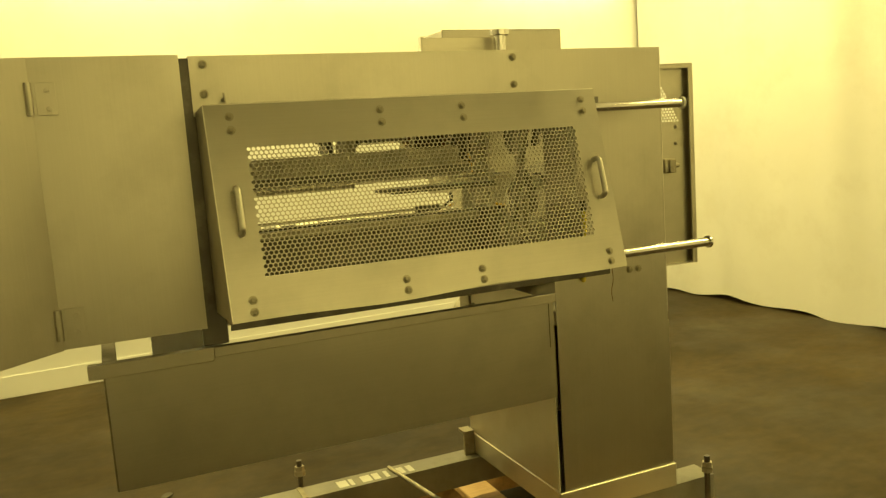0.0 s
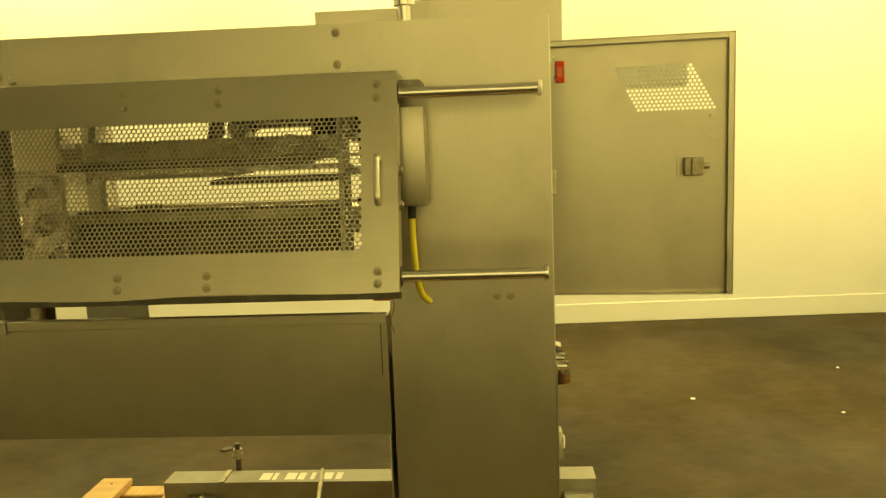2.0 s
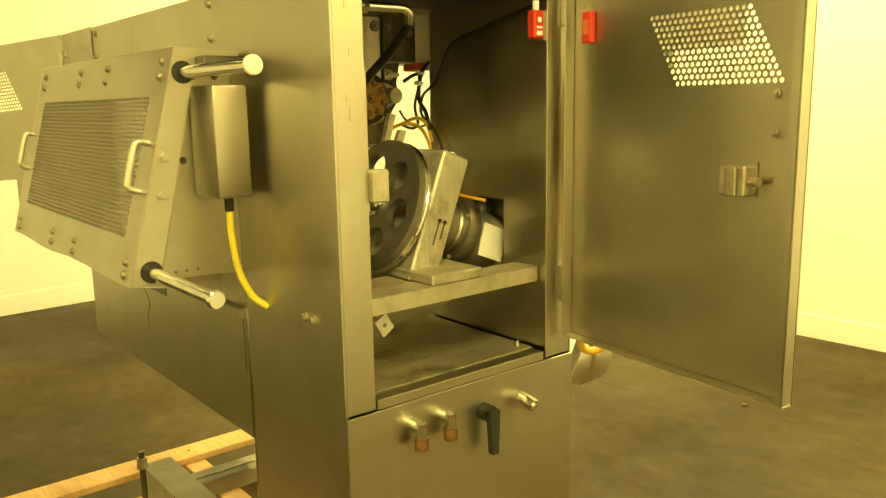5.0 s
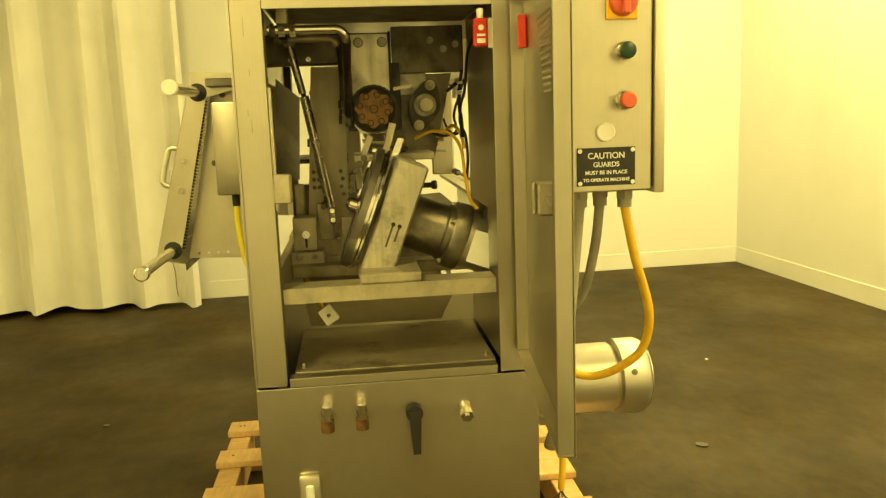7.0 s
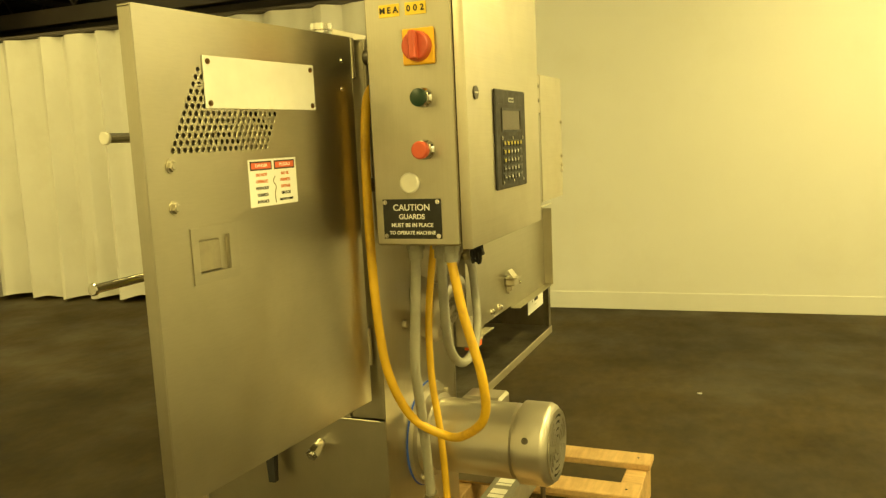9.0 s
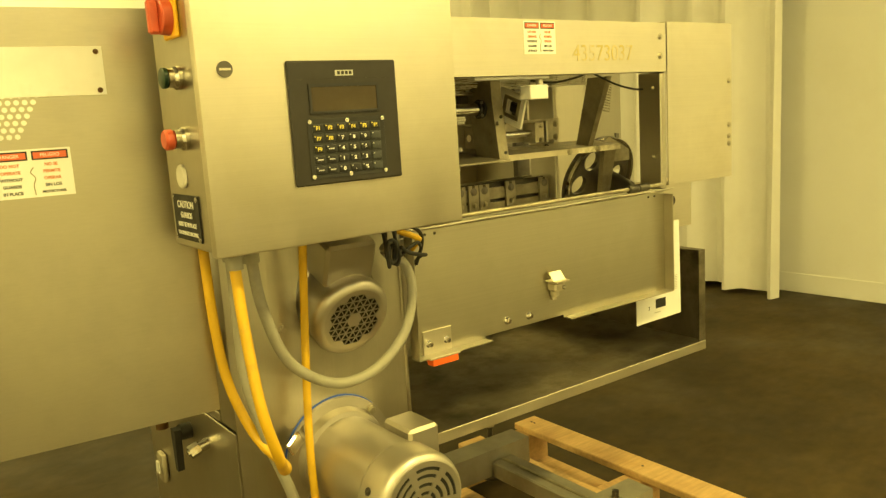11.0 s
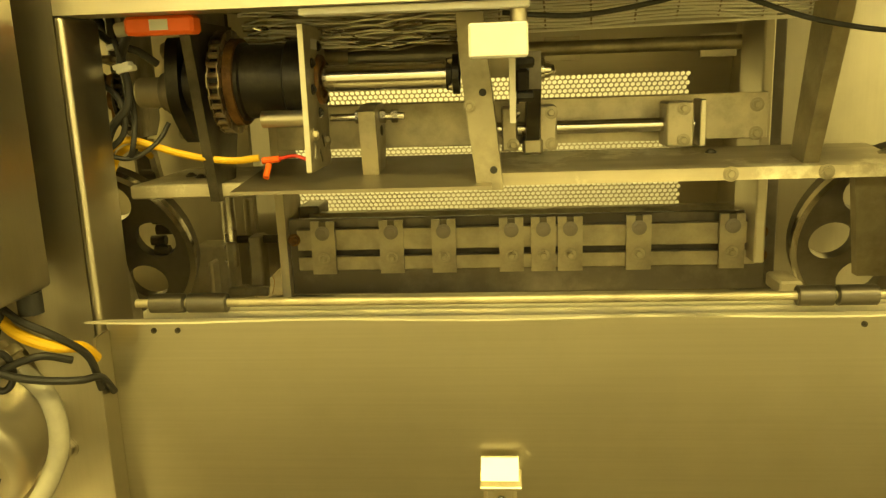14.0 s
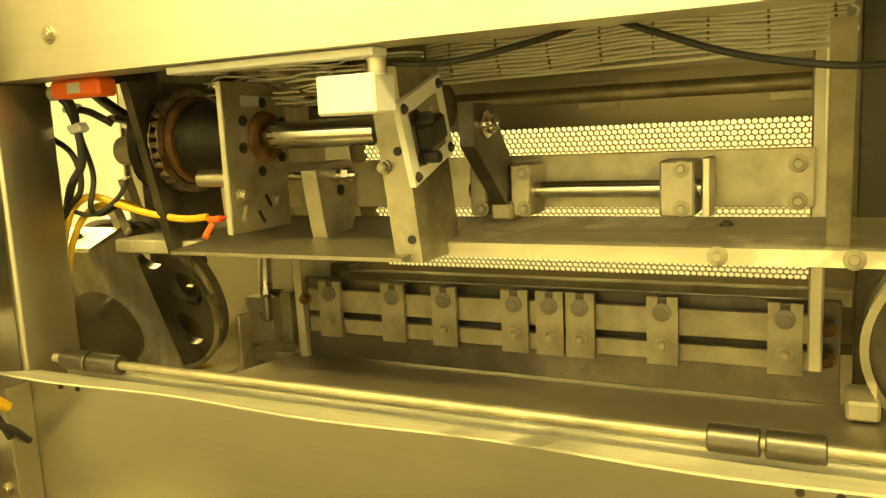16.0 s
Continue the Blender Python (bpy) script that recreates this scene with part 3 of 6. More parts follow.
box(bm, -0.39, -0.357, 0.50, 0.51, 0.296, 0.372)
box(bm, -0.39, -0.357, 0.511, 0.545, 0.365, 0.372)
part("bracket", bm, DULL, MC)
part("tie_strap", slab(B(), [(-0.910, 0.4695, 0.2957), (-0.896, 0.4695, 0.2957), (-0.898, 0.550, 0.2957), (-0.912, 0.550, 0.2957)], (0, 0, 0.003)), DULL, MC)
part("tie_strap", slab(B(), [(-0.962, 0.085, 0.2623), (-0.952, 0.085, 0.2623), (-0.950, 0.469, 0.2623), (-0.960, 0.469, 0.2623)], (0, 0, 0.003)), DULL, MC)
part("tie_rod", cyl(B(), (-0.63, 0.54, 0.30), (-0.55, 0.02, 0.30), 0.006, 10), DULL, MC)
for fx, fy in ((-0.89, 0.585), (0.0, 0.569), (-1.0, -0.02), (0.10, -0.02)):
    bm = cyl(B(), (fx, fy, 0.15), (fx, fy, 0.365), 0.008, 10)
    foot = part("levelling_bolt", bm, DARK, MC, "threaded levelling bolt with nuts")
    bm = cyl(B(), (fx, fy, 0.335), (fx, fy, 0.348), 0.014, 6)
    cyl(bm, (fx, fy, 0.32), (fx, fy, 0.334), 0.016, 6)
    part("nut", bm, STEEL, foot)
    part("foot_pad", lathe(B(), (fx, fy, 0.1525), PZ, [(0, 0.03), (0.008, 0.03), (0.02, 0.012)]), DARK, foot)

# lower end fittings
for ky in (0.129, 0.193):
    bm = cyl(B(), (0.004, ky, 0.716), (0.034, ky, 0.716), 0.011, 14)
    cyl(bm, (0.030, ky, 0.726), (0.030, ky, 0.700), 0.0095, 14)
    k_ = part("pipe_elbow", bm, POLISH, lower)
    part("cap", cyl(B(), (0.030, ky, 0.6995), (0.030, ky, 0.678), 0.0125, 12), RUST, k_, "dark brown cap")
bm = cyl(B(), (0.004, 0.292, 0.697), (0.026, 0.292, 0.697), 0.016, 18)
slab(bm, [(0.026, 0.280, 0.706), (0.026, 0.304, 0.706), (0.026, 0.300, 0.622), (0.026, 0.286, 0.622)], (0.013, 0, 0))
part("lever", bm, RUBBER, lower, "black plastic lever handle")
bm = cyl(B(), (0.004, 0.39, 0.700), (0.022, 0.39, 0.696), 0.011, 16)
cyl(bm, (0.022, 0.39, 0.696), (0.04, 0.39, 0.690), 0.013, 6)
cyl(bm, (0.04, 0.39, 0.690), (0.044, 0.39, 0.689), 0.006, 12)
part("hose_fitting", bm, POLISH, lower)
bm = box(B(), 0.0045, 0.018, 0.068, 0.108, 0.52, 0.586, 0.006, None, 2)
bx = part("switch_plate", bm, SATIN, lower, "small metal outlet plate")
part("switch", box(B(), 0.0182, 0.024, 0.08, 0.096, 0.54, 0.57, 0.003), WHITE, bx)

# ---- compartment mechanism seen through the end ----
ch = [(-0.085, 0.941), (-0.085, 0.912), (-0.081, 0.912), (-0.081, 0.937), (-0.026, 0.937), (-0.026, 0.912), (-0.022, 0.912), (-0.022, 0.941)]
part("platform_bar", slab(B(), [(xx, 0.060, zz) for xx, zz in ch], (0, 0.402, 0)), PLATE, MC, "worn pale channel bar across the compartment")
part("platform_bar", box(B(), -0.30, -0.25, 0.060, 0.462, 0.915, 0.941, 0.002), DULL, MC, "worn pale bar across the compartment")
part("cross_strap", box(B(), -0.2495, -0.0855, 0.21, 0.30, 0.936, 0.9405, 0.001), DULL, MC)
bm = box(B(), -0.19, -0.024, 0.203, 0.321, 0.9415, 0.960, 0.003)
part("foot_block", bm, PLATE, MC)
bm = slab(B(), [(-0.10, 0.09, 0.92), (-0.10, 0.40, 0.92), (-0.28, 0.38, 0.80), (-0.28, 0.09, 0.80)], (0, 0, 0.002))
part("chute_plate", bm, CHUTE, MC)
NRM, TAN = Vector((0, -0.932, 0.362)), Vector((0, 0.362, 0.932))
AX = Vector((-0.205, 0.222, 1.066))


def disc(name, centre, parent):
    m = Matrix.Translation(centre) @ Matrix((Vector(PX), TAN, NRM)).transposed().to_4x4()
    holes = [ring(0.076 * math.cos(a), 0.076 * math.sin(a), 0.028, 20) for a in [math.pi / 3 * k + 0.91 for k in range(6)]] + [ring(0.114 * math.cos(a), 0.114 * math.sin(a), 0.003, 8) for a in (0.8, 2.4, 4.2)]
    d_ = part(name, holed(B(), ring(0, 0, 0.128, 60), holes, 0.014, m), PULLEY, parent, "dark steel pulley disc with six round holes")
    b2 = lathe(B(), centre + NRM * 0.014, NRM, [(0, 0.024), (0.004, 0.024), (0.005, 0.015), (0.02, 0.015), (0.026, 0.010), (0.028, 0.002)], 18)
    part("hub", b2, POLISH, d_)
    r_ = bmesh.new()
    annulus(r_, centre - NRM * 0.012, NRM, [(0, 0.122), (0, 0.130), (0.004, 0.130), (0.006, 0.1285), (0.010, 0.1285), (0.0118, 0.1285), (0.0118, 0.122)], 60)
    part("rim", r_, POLISH, d_, "bright worn rim")
    return d_


disc("pulley", AX, MC)
basis = Matrix.Translation(AX) @ Matrix((Vector(PX), -NRM, TAN)).transposed().to_4x4()
bm = box(B(), -0.040, 0.115, 0.024, 0.088, -0.125, 0.125, 0.004, basis)
hs = part("drive_housing", bm, STREAKED, MC, "bare metal drive housing leaning over")
bolts("bolt", [basis @ Vector((xx, 0.055, 0.125)) for xx in (0.015, 0.045, 0.075, 0.10)], TAN, STEEL, hs, 0.006, 0.004)
bolts("drain_hole", [basis @ Vector((0.1151, vv, -0.002)) for vv in (0.056, 0.069)], PX, BLACK, hs, 0.0032, 0.0008)
for vv, l_ in ((0.056, 0.045), (0.069, 0.03)):
    part("drip", box(B(), 0.1151, 0.1153, vv - 0.002, vv + 0.002, -0.004 - l_, -0.004, 0, basis), OIL_SHADE, hs, "dark oil drip below a hole")
MA = AX + Vector((-0.010, 0, 0.004))
bm = lathe(B(), MA - NRM * 0.088, -NRM, [(0.1305, 0.060), (0.215, 0.060), (0.22, 0.072), (0.26, 0.075), (0.292, 0.075)], 36)
mot = part("motor", bm, PAINT_SILVER, MC, "silver painted electric motor with a pierced fan cover")
gb = part("gearbox", lathe(B(), MA - NRM * 0.088, -NRM, [(0, 0.056), (0.004, 0.0575), (0.080, 0.0575), (0.084, 0.061), (0.094, 0.061), (0.096, 0.0705), (0.099, 0.0715), (0.127, 0.0715), (0.130, 0.0695)], 40), GEARBOX, mot, "stained bare steel gearbox behind the motor")
bolts("bolt", [MA - NRM * 0.183 + (Vector(PX) * math.cos(a) + TAN * math.sin(a)) * 0.066 for a in (0.5, 2.0, 3.6, 5.2)], NRM, DULL, gb, 0.005, 0.006)
fan_c = MA - NRM * 0.395
fm = Matrix.Translation(fan_c) @ Matrix((Vector(PX), -TAN, -NRM)).transposed().to_4x4()
tri, s_ = [], 0.0148
for i in range(-9, 10):
    for j in range(-9, 10):
        for up in (0, 1):
            cu, cv = s_ * (i + 0.5 * j + 0.5 + 0.0 * up), s_ * 0.866 * (j + (0.333 if not up else 0.667))
            if up:
                cu += s_ * 0.5
            rr_, aa = math.hypot(cu, cv), math.atan2(cv, cu)
            if 0.010 < rr_ < 0.051 and abs(((aa + math.pi / 6) % (math.pi / 3)) - math.pi / 6) > 0.003 / rr_:
                a0 = -math.pi / 2 if up else math.pi / 2
                tri.append([(cu + 0.0069 * math.cos(a0 + 2.094 * k), cv + 0.0069 * math.sin(a0 + 2.094 * k)) for k in range(3)])
bm = holed(B(), ring(0, 0, 0.0605, 40), tri, 0.002, fm)
part("fan_cover", bm, PAINT_SILVER, mot)
bm = B()
rim_prof = [(-0.010, 0.0765), (-0.003, 0.0763), (0.003, 0.0735), (0.007, 0.0695), (0.010, 0.064), (0.011, 0.060)]
u_, w_ = Vector(PX), TAN
rings_ = [[bm.verts.new(fan_c + NRM * 0.009 - NRM * h + r * (u_ * math.cos(t) + w_ * math.sin(t))) for t in [2 * math.pi * k / 40 for k in range(40)]] for h, r in rim_prof]
for a, b in zip(rings_, rings_[1:]):
    for k in range(40):
        bm.faces.new((a[k], a[(k + 1) % 40], b[(k + 1) % 40], b[k]))
part("fan_rim", bm, PAINT_SILVER, mot)
part("fan", lathe(B(), fan_c + NRM * 0.010, -NRM, [(0, 0.062), (0.003, 0.062)], 24), RUBBER, mot)
bm = box(B(), -0.058, 0.042, 0.285, 0.365, 0.060, 0.140, 0.006, basis)
part("terminal_box", bm, PAINT_SILVER, mot, "terminal box on the motor")
bm = slab(B(), [basis @ Vector(p) for p in ((0.0535, 0.228, -0.034), (0.0535, 0.296, -0.034), (0.0475, 0.296, 0.034), (0.0475, 0.228, 0.034))], (0.0008, 0, 0))
part("rating_plate", bm, WHITE, mot, "white rating label, too small to read")
part("cable_boss", cyl(B(), basis @ Vector((-0.008, 0.262, 0.058)), basis @ Vector((-0.008, 0.262, 0.092)), 0.021, 20, 0.018), RUBBER, mot, "black rubber cable boss")

# round oily disc, its hanger and chain
hang = slab(B(), [(-0.285, 0.210, 1.425), (-0.285, 0.290, 1.425), (-0.285, 0.288, 1.240), (-0.285, 0.275, 1.218), (-0.285, 0.222, 1.218), (-0.285, 0.207, 1.240)], (-0.012, 0, 0))
hg = part("hanger_plate", hang, STREAKED, MC, "streaked hanger plate")
for yy in (0.226, 0.276):
    part("washer", lathe(B(), (-0.2848, yy, 1.408), PX, [(0, 0.0105), (0.003, 0.0105)], 20), BLACK, hg)
bolts("bolt", [(-0.2816, 0.226, 1.408), (-0.2816, 0.276, 1.408)], PX, GREASY, hg, 0.0068, 0.008)
part("hanger_edge", box(B(), -0.290, -0.278, 0.200, 0.209, 1.235, 1.43, 0.002), BLACK, hg)
part("hanger_edge", box(B(), -0.290, -0.278, 0.2885, 0.294, 1.30, 1.43, 0.002), BLACK, hg)
SY, SZ = 0.252, 1.269
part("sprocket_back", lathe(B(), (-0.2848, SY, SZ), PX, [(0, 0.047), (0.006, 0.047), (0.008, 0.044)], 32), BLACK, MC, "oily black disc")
lob = []
for k in range(64):
    a = 2 * math.pi * k / 64
    r_ = 0.0375 + 0.0035 * math.cos(8 * a + 0.6)
    lob.append((-0.2768, SY + r_ * math.cos(a), SZ + r_ * math.sin(a)))
spr = part("sprocket", slab(B(), lob, (0.009, 0, 0)), RUSTY, MC, "rusty scalloped disc with dark bolts")
bolts("bolt", [(-0.2678, SY + 0.030 * math.cos(math.pi / 4 * k + 0.53), SZ + 0.030 * math.sin(math.pi / 4 * k + 0.53)) for k in range(8)], PX, RUSTY, spr, 0.0038, 0.004)
for k in range(8):
    a = math.pi / 4 * k + 0.53
    part("pocket", lathe(B(), (-0.2677, SY + 0.030 * math.cos(a), SZ + 0.030 * math.sin(a)), PX, [(0, 0.0072), (0.0006, 0.0070)], 16), BLACK, spr)
part("pocket", lathe(B(), (-0.2677, SY, SZ), PX, [(0, 0.0095), (0.0006, 0.0092)], 18), BLACK, spr)
bolts("bolt", [(-0.2678, SY, SZ)], PX, RUSTY, spr, 0.0055, 0.006)


def chain(name, centre, axis, r, n, link, mat, parent):
    """A roller chain round a wheel: plates and rollers."""
    axis = Vector(axis).normalized()
    u = axis.orthogonal().normalized()
    w = axis.cross(u)
    b_ = B()
    pts = [Vector(centre) + r * (u * math.cos(2 * math.pi * k / n) + w * math.sin(2 * math.pi * k / n)) for k in range(n)]
    for k, p in enumerate(pts):
        q = pts[(k + 1) % n]
        cyl(b_, p - axis * link * 0.5, p + axis * link * 0.5, link * 0.32, 8)
        off = link * (0.42 if k % 2 else 0.55)
        for sgn in (-1, 1):
            d = (q - p).normalized()
            o = d.cross(axis) * link * 0.36
            c_ = axis * sgn * off
            slab(b_, [p - d * 0.2 * link + c_ + o, q + d * 0.2 * link + c_ + o, q + d * 0.2 * link + c_ - o, p - d * 0.2 * link + c_ - o], axis * sgn * 0.0012)
    return part(name, b_, mat, parent, "oily roller chain")


chain("chain", (-0.290, SY, SZ), PX, 0.048, 26, 0.0105, BLACK, MC)
# flange bearing on its slanted arm
bc, bu = Vector((-0.395, 0.372, 1.275)), Vector((0, 0.30, 0.954)).normalized()
bw = Vector((0, 0.954, -0.30)).normalized()
pts = []
for k in range(28):
    a = 2 * math.pi * k / 28
    rr_ = 0.034 + 0.027 * abs(math.cos(a)) ** 2.2
    pts.append(bc + bu * rr_ * math.cos(a) + bw * 0.036 * math.sin(a))
bear = part("flange_bearing", slab(B(), pts, (-0.014, 0, 0)), BLACK, MC, "black oval flange bearing")
bm = lathe(B(), bc, PX, [(0, 0.027), (0.010, 0.025), (0.010, 0.021), (0.016, 0.021)], 26)
part("bearing_ring", bm, GREASY, bear)
part("shaft_end", lathe(B(), bc + Vector((0.016, 0, 0)), PX, [(0, 0.017), (0.028, 0.017), (0.030, 0.015)], 22), PLATE, bear, "bare shaft end")
bolts("bolt", [bc + bu * 0.047, bc - bu * 0.047], PX, DULL, bear, 0.009, 0.008)
# Upper plate and cross beam: oil, plus the compartment's shade in the colour.
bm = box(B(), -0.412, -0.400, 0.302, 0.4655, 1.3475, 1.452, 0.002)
up = part("upper_plate", bm, OIL_SHADE, MC)
bolts("bolt", [(-0.399, 0.39, 1.42), (-0.399, 0.42, 1.40), (-0.399, 0.448, 1.41)], PX, GREASY, up, 0.006, 0.005)
cbm = part("cross_beam", box(B(), -0.44, -0.40, 0.006, 0.298, 1.372, 1.44, 0.004), OIL_SHADE, MC, "oily beam under the top, darkened for the shade there")
bolts("bolt", [(-0.40, 0.075, 1.385), (-0.40, 0.115, 1.385)], PX, POLISH, cbm, 0.004, 0.003)
bm = slab(B(), [(-0.440, 0.117, 1.371), (-0.440, 0.196, 1.371), (-0.440, 0.181, 0.890), (-0.440, 0.081, 0.890)], (-0.012, 0, 0))
vp = part("pale_upright", bm, UPRIGHT, MC, "pale flat upright plate with small holes")
bolts("bolt", [(-0.4398, 0.109 + 0.0115 * (k % 2), 1.130 - 0.018 * (k // 2)) for k in range(6)] + [(-0.4398, 0.172 + 0.004 * (k % 2), 1.130 - 0.018 * k) for k in range(4)], PX, DARK, vp, 0.0035, 0.001)
# Added black filler in place of the dark machinery left unmodelled here.
part("backing_plate", box(B(), -0.399, -0.393, 0.197, 0.318, 1.222, 1.3715, 0.001), BLACK, MC, "dark plate added for the machinery behind the chain wheel")
part("side_blade", slab(B(), [(-0.20, 0.057, 1.335), (-0.20, 0.102, 1.296), (-0.20, 0.092, 1.131), (-0.20, 0.046, 1.139)], (-0.004, 0, 0)), DARK, MC)
for y0, z0, h_ in ((0.0245, 1.398, 0.033), (0.0275, 1.232, 0.022), (0.0225, 1.262, 0.010), (0.030, 1.330, 0.012)):
    part("scuff", box(B(), 0.0002, 0.0004, y0, y0 + 0.0012, z0, z0 + h_), GREASY, MC)
for k in range(5):
    part("chain_roller", cyl(B(), (-0.300, 0.300 + 0.0078 * k, 1.3105 + 0.0012 * k), (-0.286, 0.300 + 0.0078 * k, 1.3105 + 0.0012 * k), 0.0042, 8), CHAIN, MC)
part("inner_strip", box(B(), -0.010, -0.006, 0.0585, 0.064, 1.09, 1.31), STEEL, MC)
part("tag", box(B(), -0.016, 0.014, 0.0590, 0.090, 1.104, 1.156, 0.003), PLATE, MC, "small dull metal tag plate")
# gas strut and bent pipes
bm = cyl(B(), (-0.333, 0.079, 1.411), (-0.338, 0.101, 1.308), 0.0082, 16)
st = part("gas_strut", bm, STRUTM, MC, "slanting steel strut")
part("joint", cyl(B(), (-0.338, 0.101, 1.312), (-0.340, 0.103, 1.302), 0.0055, 12), BLACK, st)
part("barrel", cyl(B(), (-0.340, 0.1035, 1.302), (-0.357, 0.146, 1.055), 0.0102, 18), STRUTM, st, "bright round barrel")
part("end_fitting", box(B(), -0.366, -0.352, 0.142, 0.157, 1.016, 1.056, 0.003), DULL, st)
bolts("bolt", [(-0.352, 0.149, 1.047), (-0.352, 0.150, 1.026)], PX, POLISH, st, 0.004, 0.003)
pp = part("bent_pipe", tube(B(), [(-0.068, 0.0595, 1.414), (-0.068, 0.10, 1.414), (-0.068, 0.165, 1.414), (-0.068, 0.188, 1.413), (-0.069, 0.199, 1.404), (-0.076, 0.202, 1.390)], 0.0082, 14), POLISH, MC, "bright bent pipe running back to the chain wheel")
part("hose", tube(B(), [(-0.075, 0.2018, 1.392), (-0.079, 0.202, 1.387), (-0.136, 0.200, 1.343), (-0.205, 0.199, 1.303), (-0.258, 0.198, 1.262), (-0.262, 0.198, 1.236)], 0.0082, 14), BLACK, pp, "oily black hose")
for y0 in (0.064, 0.080, 0.100):
    part("coupling", cyl(B(), (-0.068, y0, 1.414), (-0.068, y0 + 0.011, 1.414), 0.0128, 6), POLISH, pp)
pq = part("bent_pipe", tube(B(), [(-0.20, 0.0595, 1.411), (-0.20, 0.10, 1.411), (-0.20, 0.150, 1.410), (-0.20, 0.172, 1.408), (-0.202, 0.184, 1.396)], 0.0075, 12), DULL, MC, "second bent pipe")
part("hose", tube(B(), [(-0.201, 0.1838, 1.398), (-0.206, 0.187, 1.385), (-0.235, 0.189, 1.345), (-0.258, 0.1885, 1.302), (-0.262, 0.187, 1.285)], 0.0068, 12), BLACK, pq, "oily black hose")
for z0, z1, r0 in ((1.288, 1.272, 0.0098), (1.272, 1.258, 0.0078), (1.258, 1.240, 0.0096)):
    part("hose_fitting", cyl(B(), (-0.262, 0.187, z0), (-0.262, 0.1865, z1 + 0.0005), r0, 6), DARK, pq)
part("coupling", cyl(B(), (-0.20, 0.070, 1.411), (-0.20, 0.086, 1.411), 0.0105, 6), POLISH, pq)
part("pipe_clip", box(B(), -0.078, -0.058, 0.076, 0.098, 1.424, 1.4595, 0.002), DULL, MC)
part("strut_lug", box(B(), -0.342, -0.326, 0.068, 0.092, 1.405, 1.4595, 0.002), DULL, MC)
# stacked blocks low in the compartment
cb1 = part("clamp_block", box(B(), -0.34, -0.290, 0.064, 0.116, 0.968, 1.042, 0.002), PLATE, MC)
part("slot", box(B(), -0.2898, -0.2892, 0.089, 0.094, 0.976, 1.006), RUBBER, cb1)
bolts("bolt", [(-0.2895, 0.0915, 1.004)], PX, POLISH, cb1, 0.006, 0.006)
cb2 = part("clamp_block", box(B(), -0.35, -0.285, 0.055, 0.129, 0.928, 0.9675, 0.003), PLATE, MC)
bolts("bolt", [(-0.285, 0.075, 0.957), (-0.285, 0.105, 0.957)], PX, POLISH, cb2, 0.006, 0.005)
part("cross_strip", box(B(), -0.33, -0.322, 0.128, 0.20, 0.93, 0.95, 0.002), PLATE, MC)
part("clamp_post", box(B(), -0.37, -0.36, 0.068, 0.09, 1.03, 1.11, 0.003), DULL, MC)
part("slotted_plate", box(B(), -0.345, -0.338, 0.168, 0.196, 0.93, 1.035, 0.002), PLATE, MC)
cm_ = pose(-0.10, 0.138, 0.872, 32, 0, 0)
part("connector", holed(B(), rect(-0.014, 0.014, -0.017, 0.017), [ring(0, 0, 0.004, 12)], 0.018, cm_ @ Matrix(((0, 0, 1, 0), (1, 0, 0, 0), (0, 1, 0, 0), (0, 0, 0, 1)))), CREAM, MC, "cream loose connector at a cable end")
part("short_cable", tube(B(), [(-0.094, 0.129, 0.887), (-0.10, 0.118, 0.905), (-0.15, 0.105, 0.918), (-0.24, 0.09, 0.915)], 0.004), YELLOW, MC)
# small swing arm with rollers beside the pulley
part("swing_arm", slab(B(), [(-0.25, 0.283, 1.240), (-0.25, 0.297, 1.236), (-0.25, 0.279, 1.178), (-0.25, 0.266, 1.182)], (-0.012, 0, 0)), PLATE, MC)
part("swing_arm", slab(B(), [(-0.235, 0.298, 1.207), (-0.235, 0.311, 1.205), (-0.235, 0.293, 1.160), (-0.235, 0.280, 1.164)], (-0.014, 0, 0)), POLISH, MC)
part("guide_strip", slab(B(), [(-0.29, 0.236, 1.214), (-0.29, 0.248, 1.210), (-0.29, 0.222, 1.146), (-0.29, 0.213, 1.150)], (-0.008, 0, 0)), PLATE, MC)
lc = [(0.226, 1.166), (0.216, 1.152), (0.208, 1.139), (0.200, 1.126), (0.197, 1.112), (0.195, 1.099), (0.199, 1.085), (0.205, 1.071), (0.210, 1.058)]
for k, (yy, zz) in enumerate(lc):
    part("chain_roller", cyl(B(), (-0.292 + 0.006 * (k % 2), yy, zz), (-0.272 + 0.006 * (k % 2), yy, zz), 0.0072, 10), OIL_SHADE, MC)
# wires in the compartment
part("black_wire", tube(B(), [(-0.012, 0.443, 1.43), (-0.05, 0.45, 1.425), (-0.18, 0.455, 1.40), (-0.266, 0.455, 1.375), (-0.315, 0.455, 1.307), (-0.36, 0.452, 1.275), (-0.362, 0.448, 1.235), (-0.330, 0.455, 1.205), (-0.30, 0.455, 1.157), (-0.324, 0.455, 1.112)], 0.0032), RUBBER, MC)
part("black_wire", tube(B(), [(-0.37, 0.462, 1.33), (-0.372, 0.448, 1.29), (-0.37, 0.436, 1.25), (-0.365, 0.44, 1.215), (-0.345, 0.41, 1.205), (-0.34, 0.38, 1.212)], 0.003), RUBBER, MC)
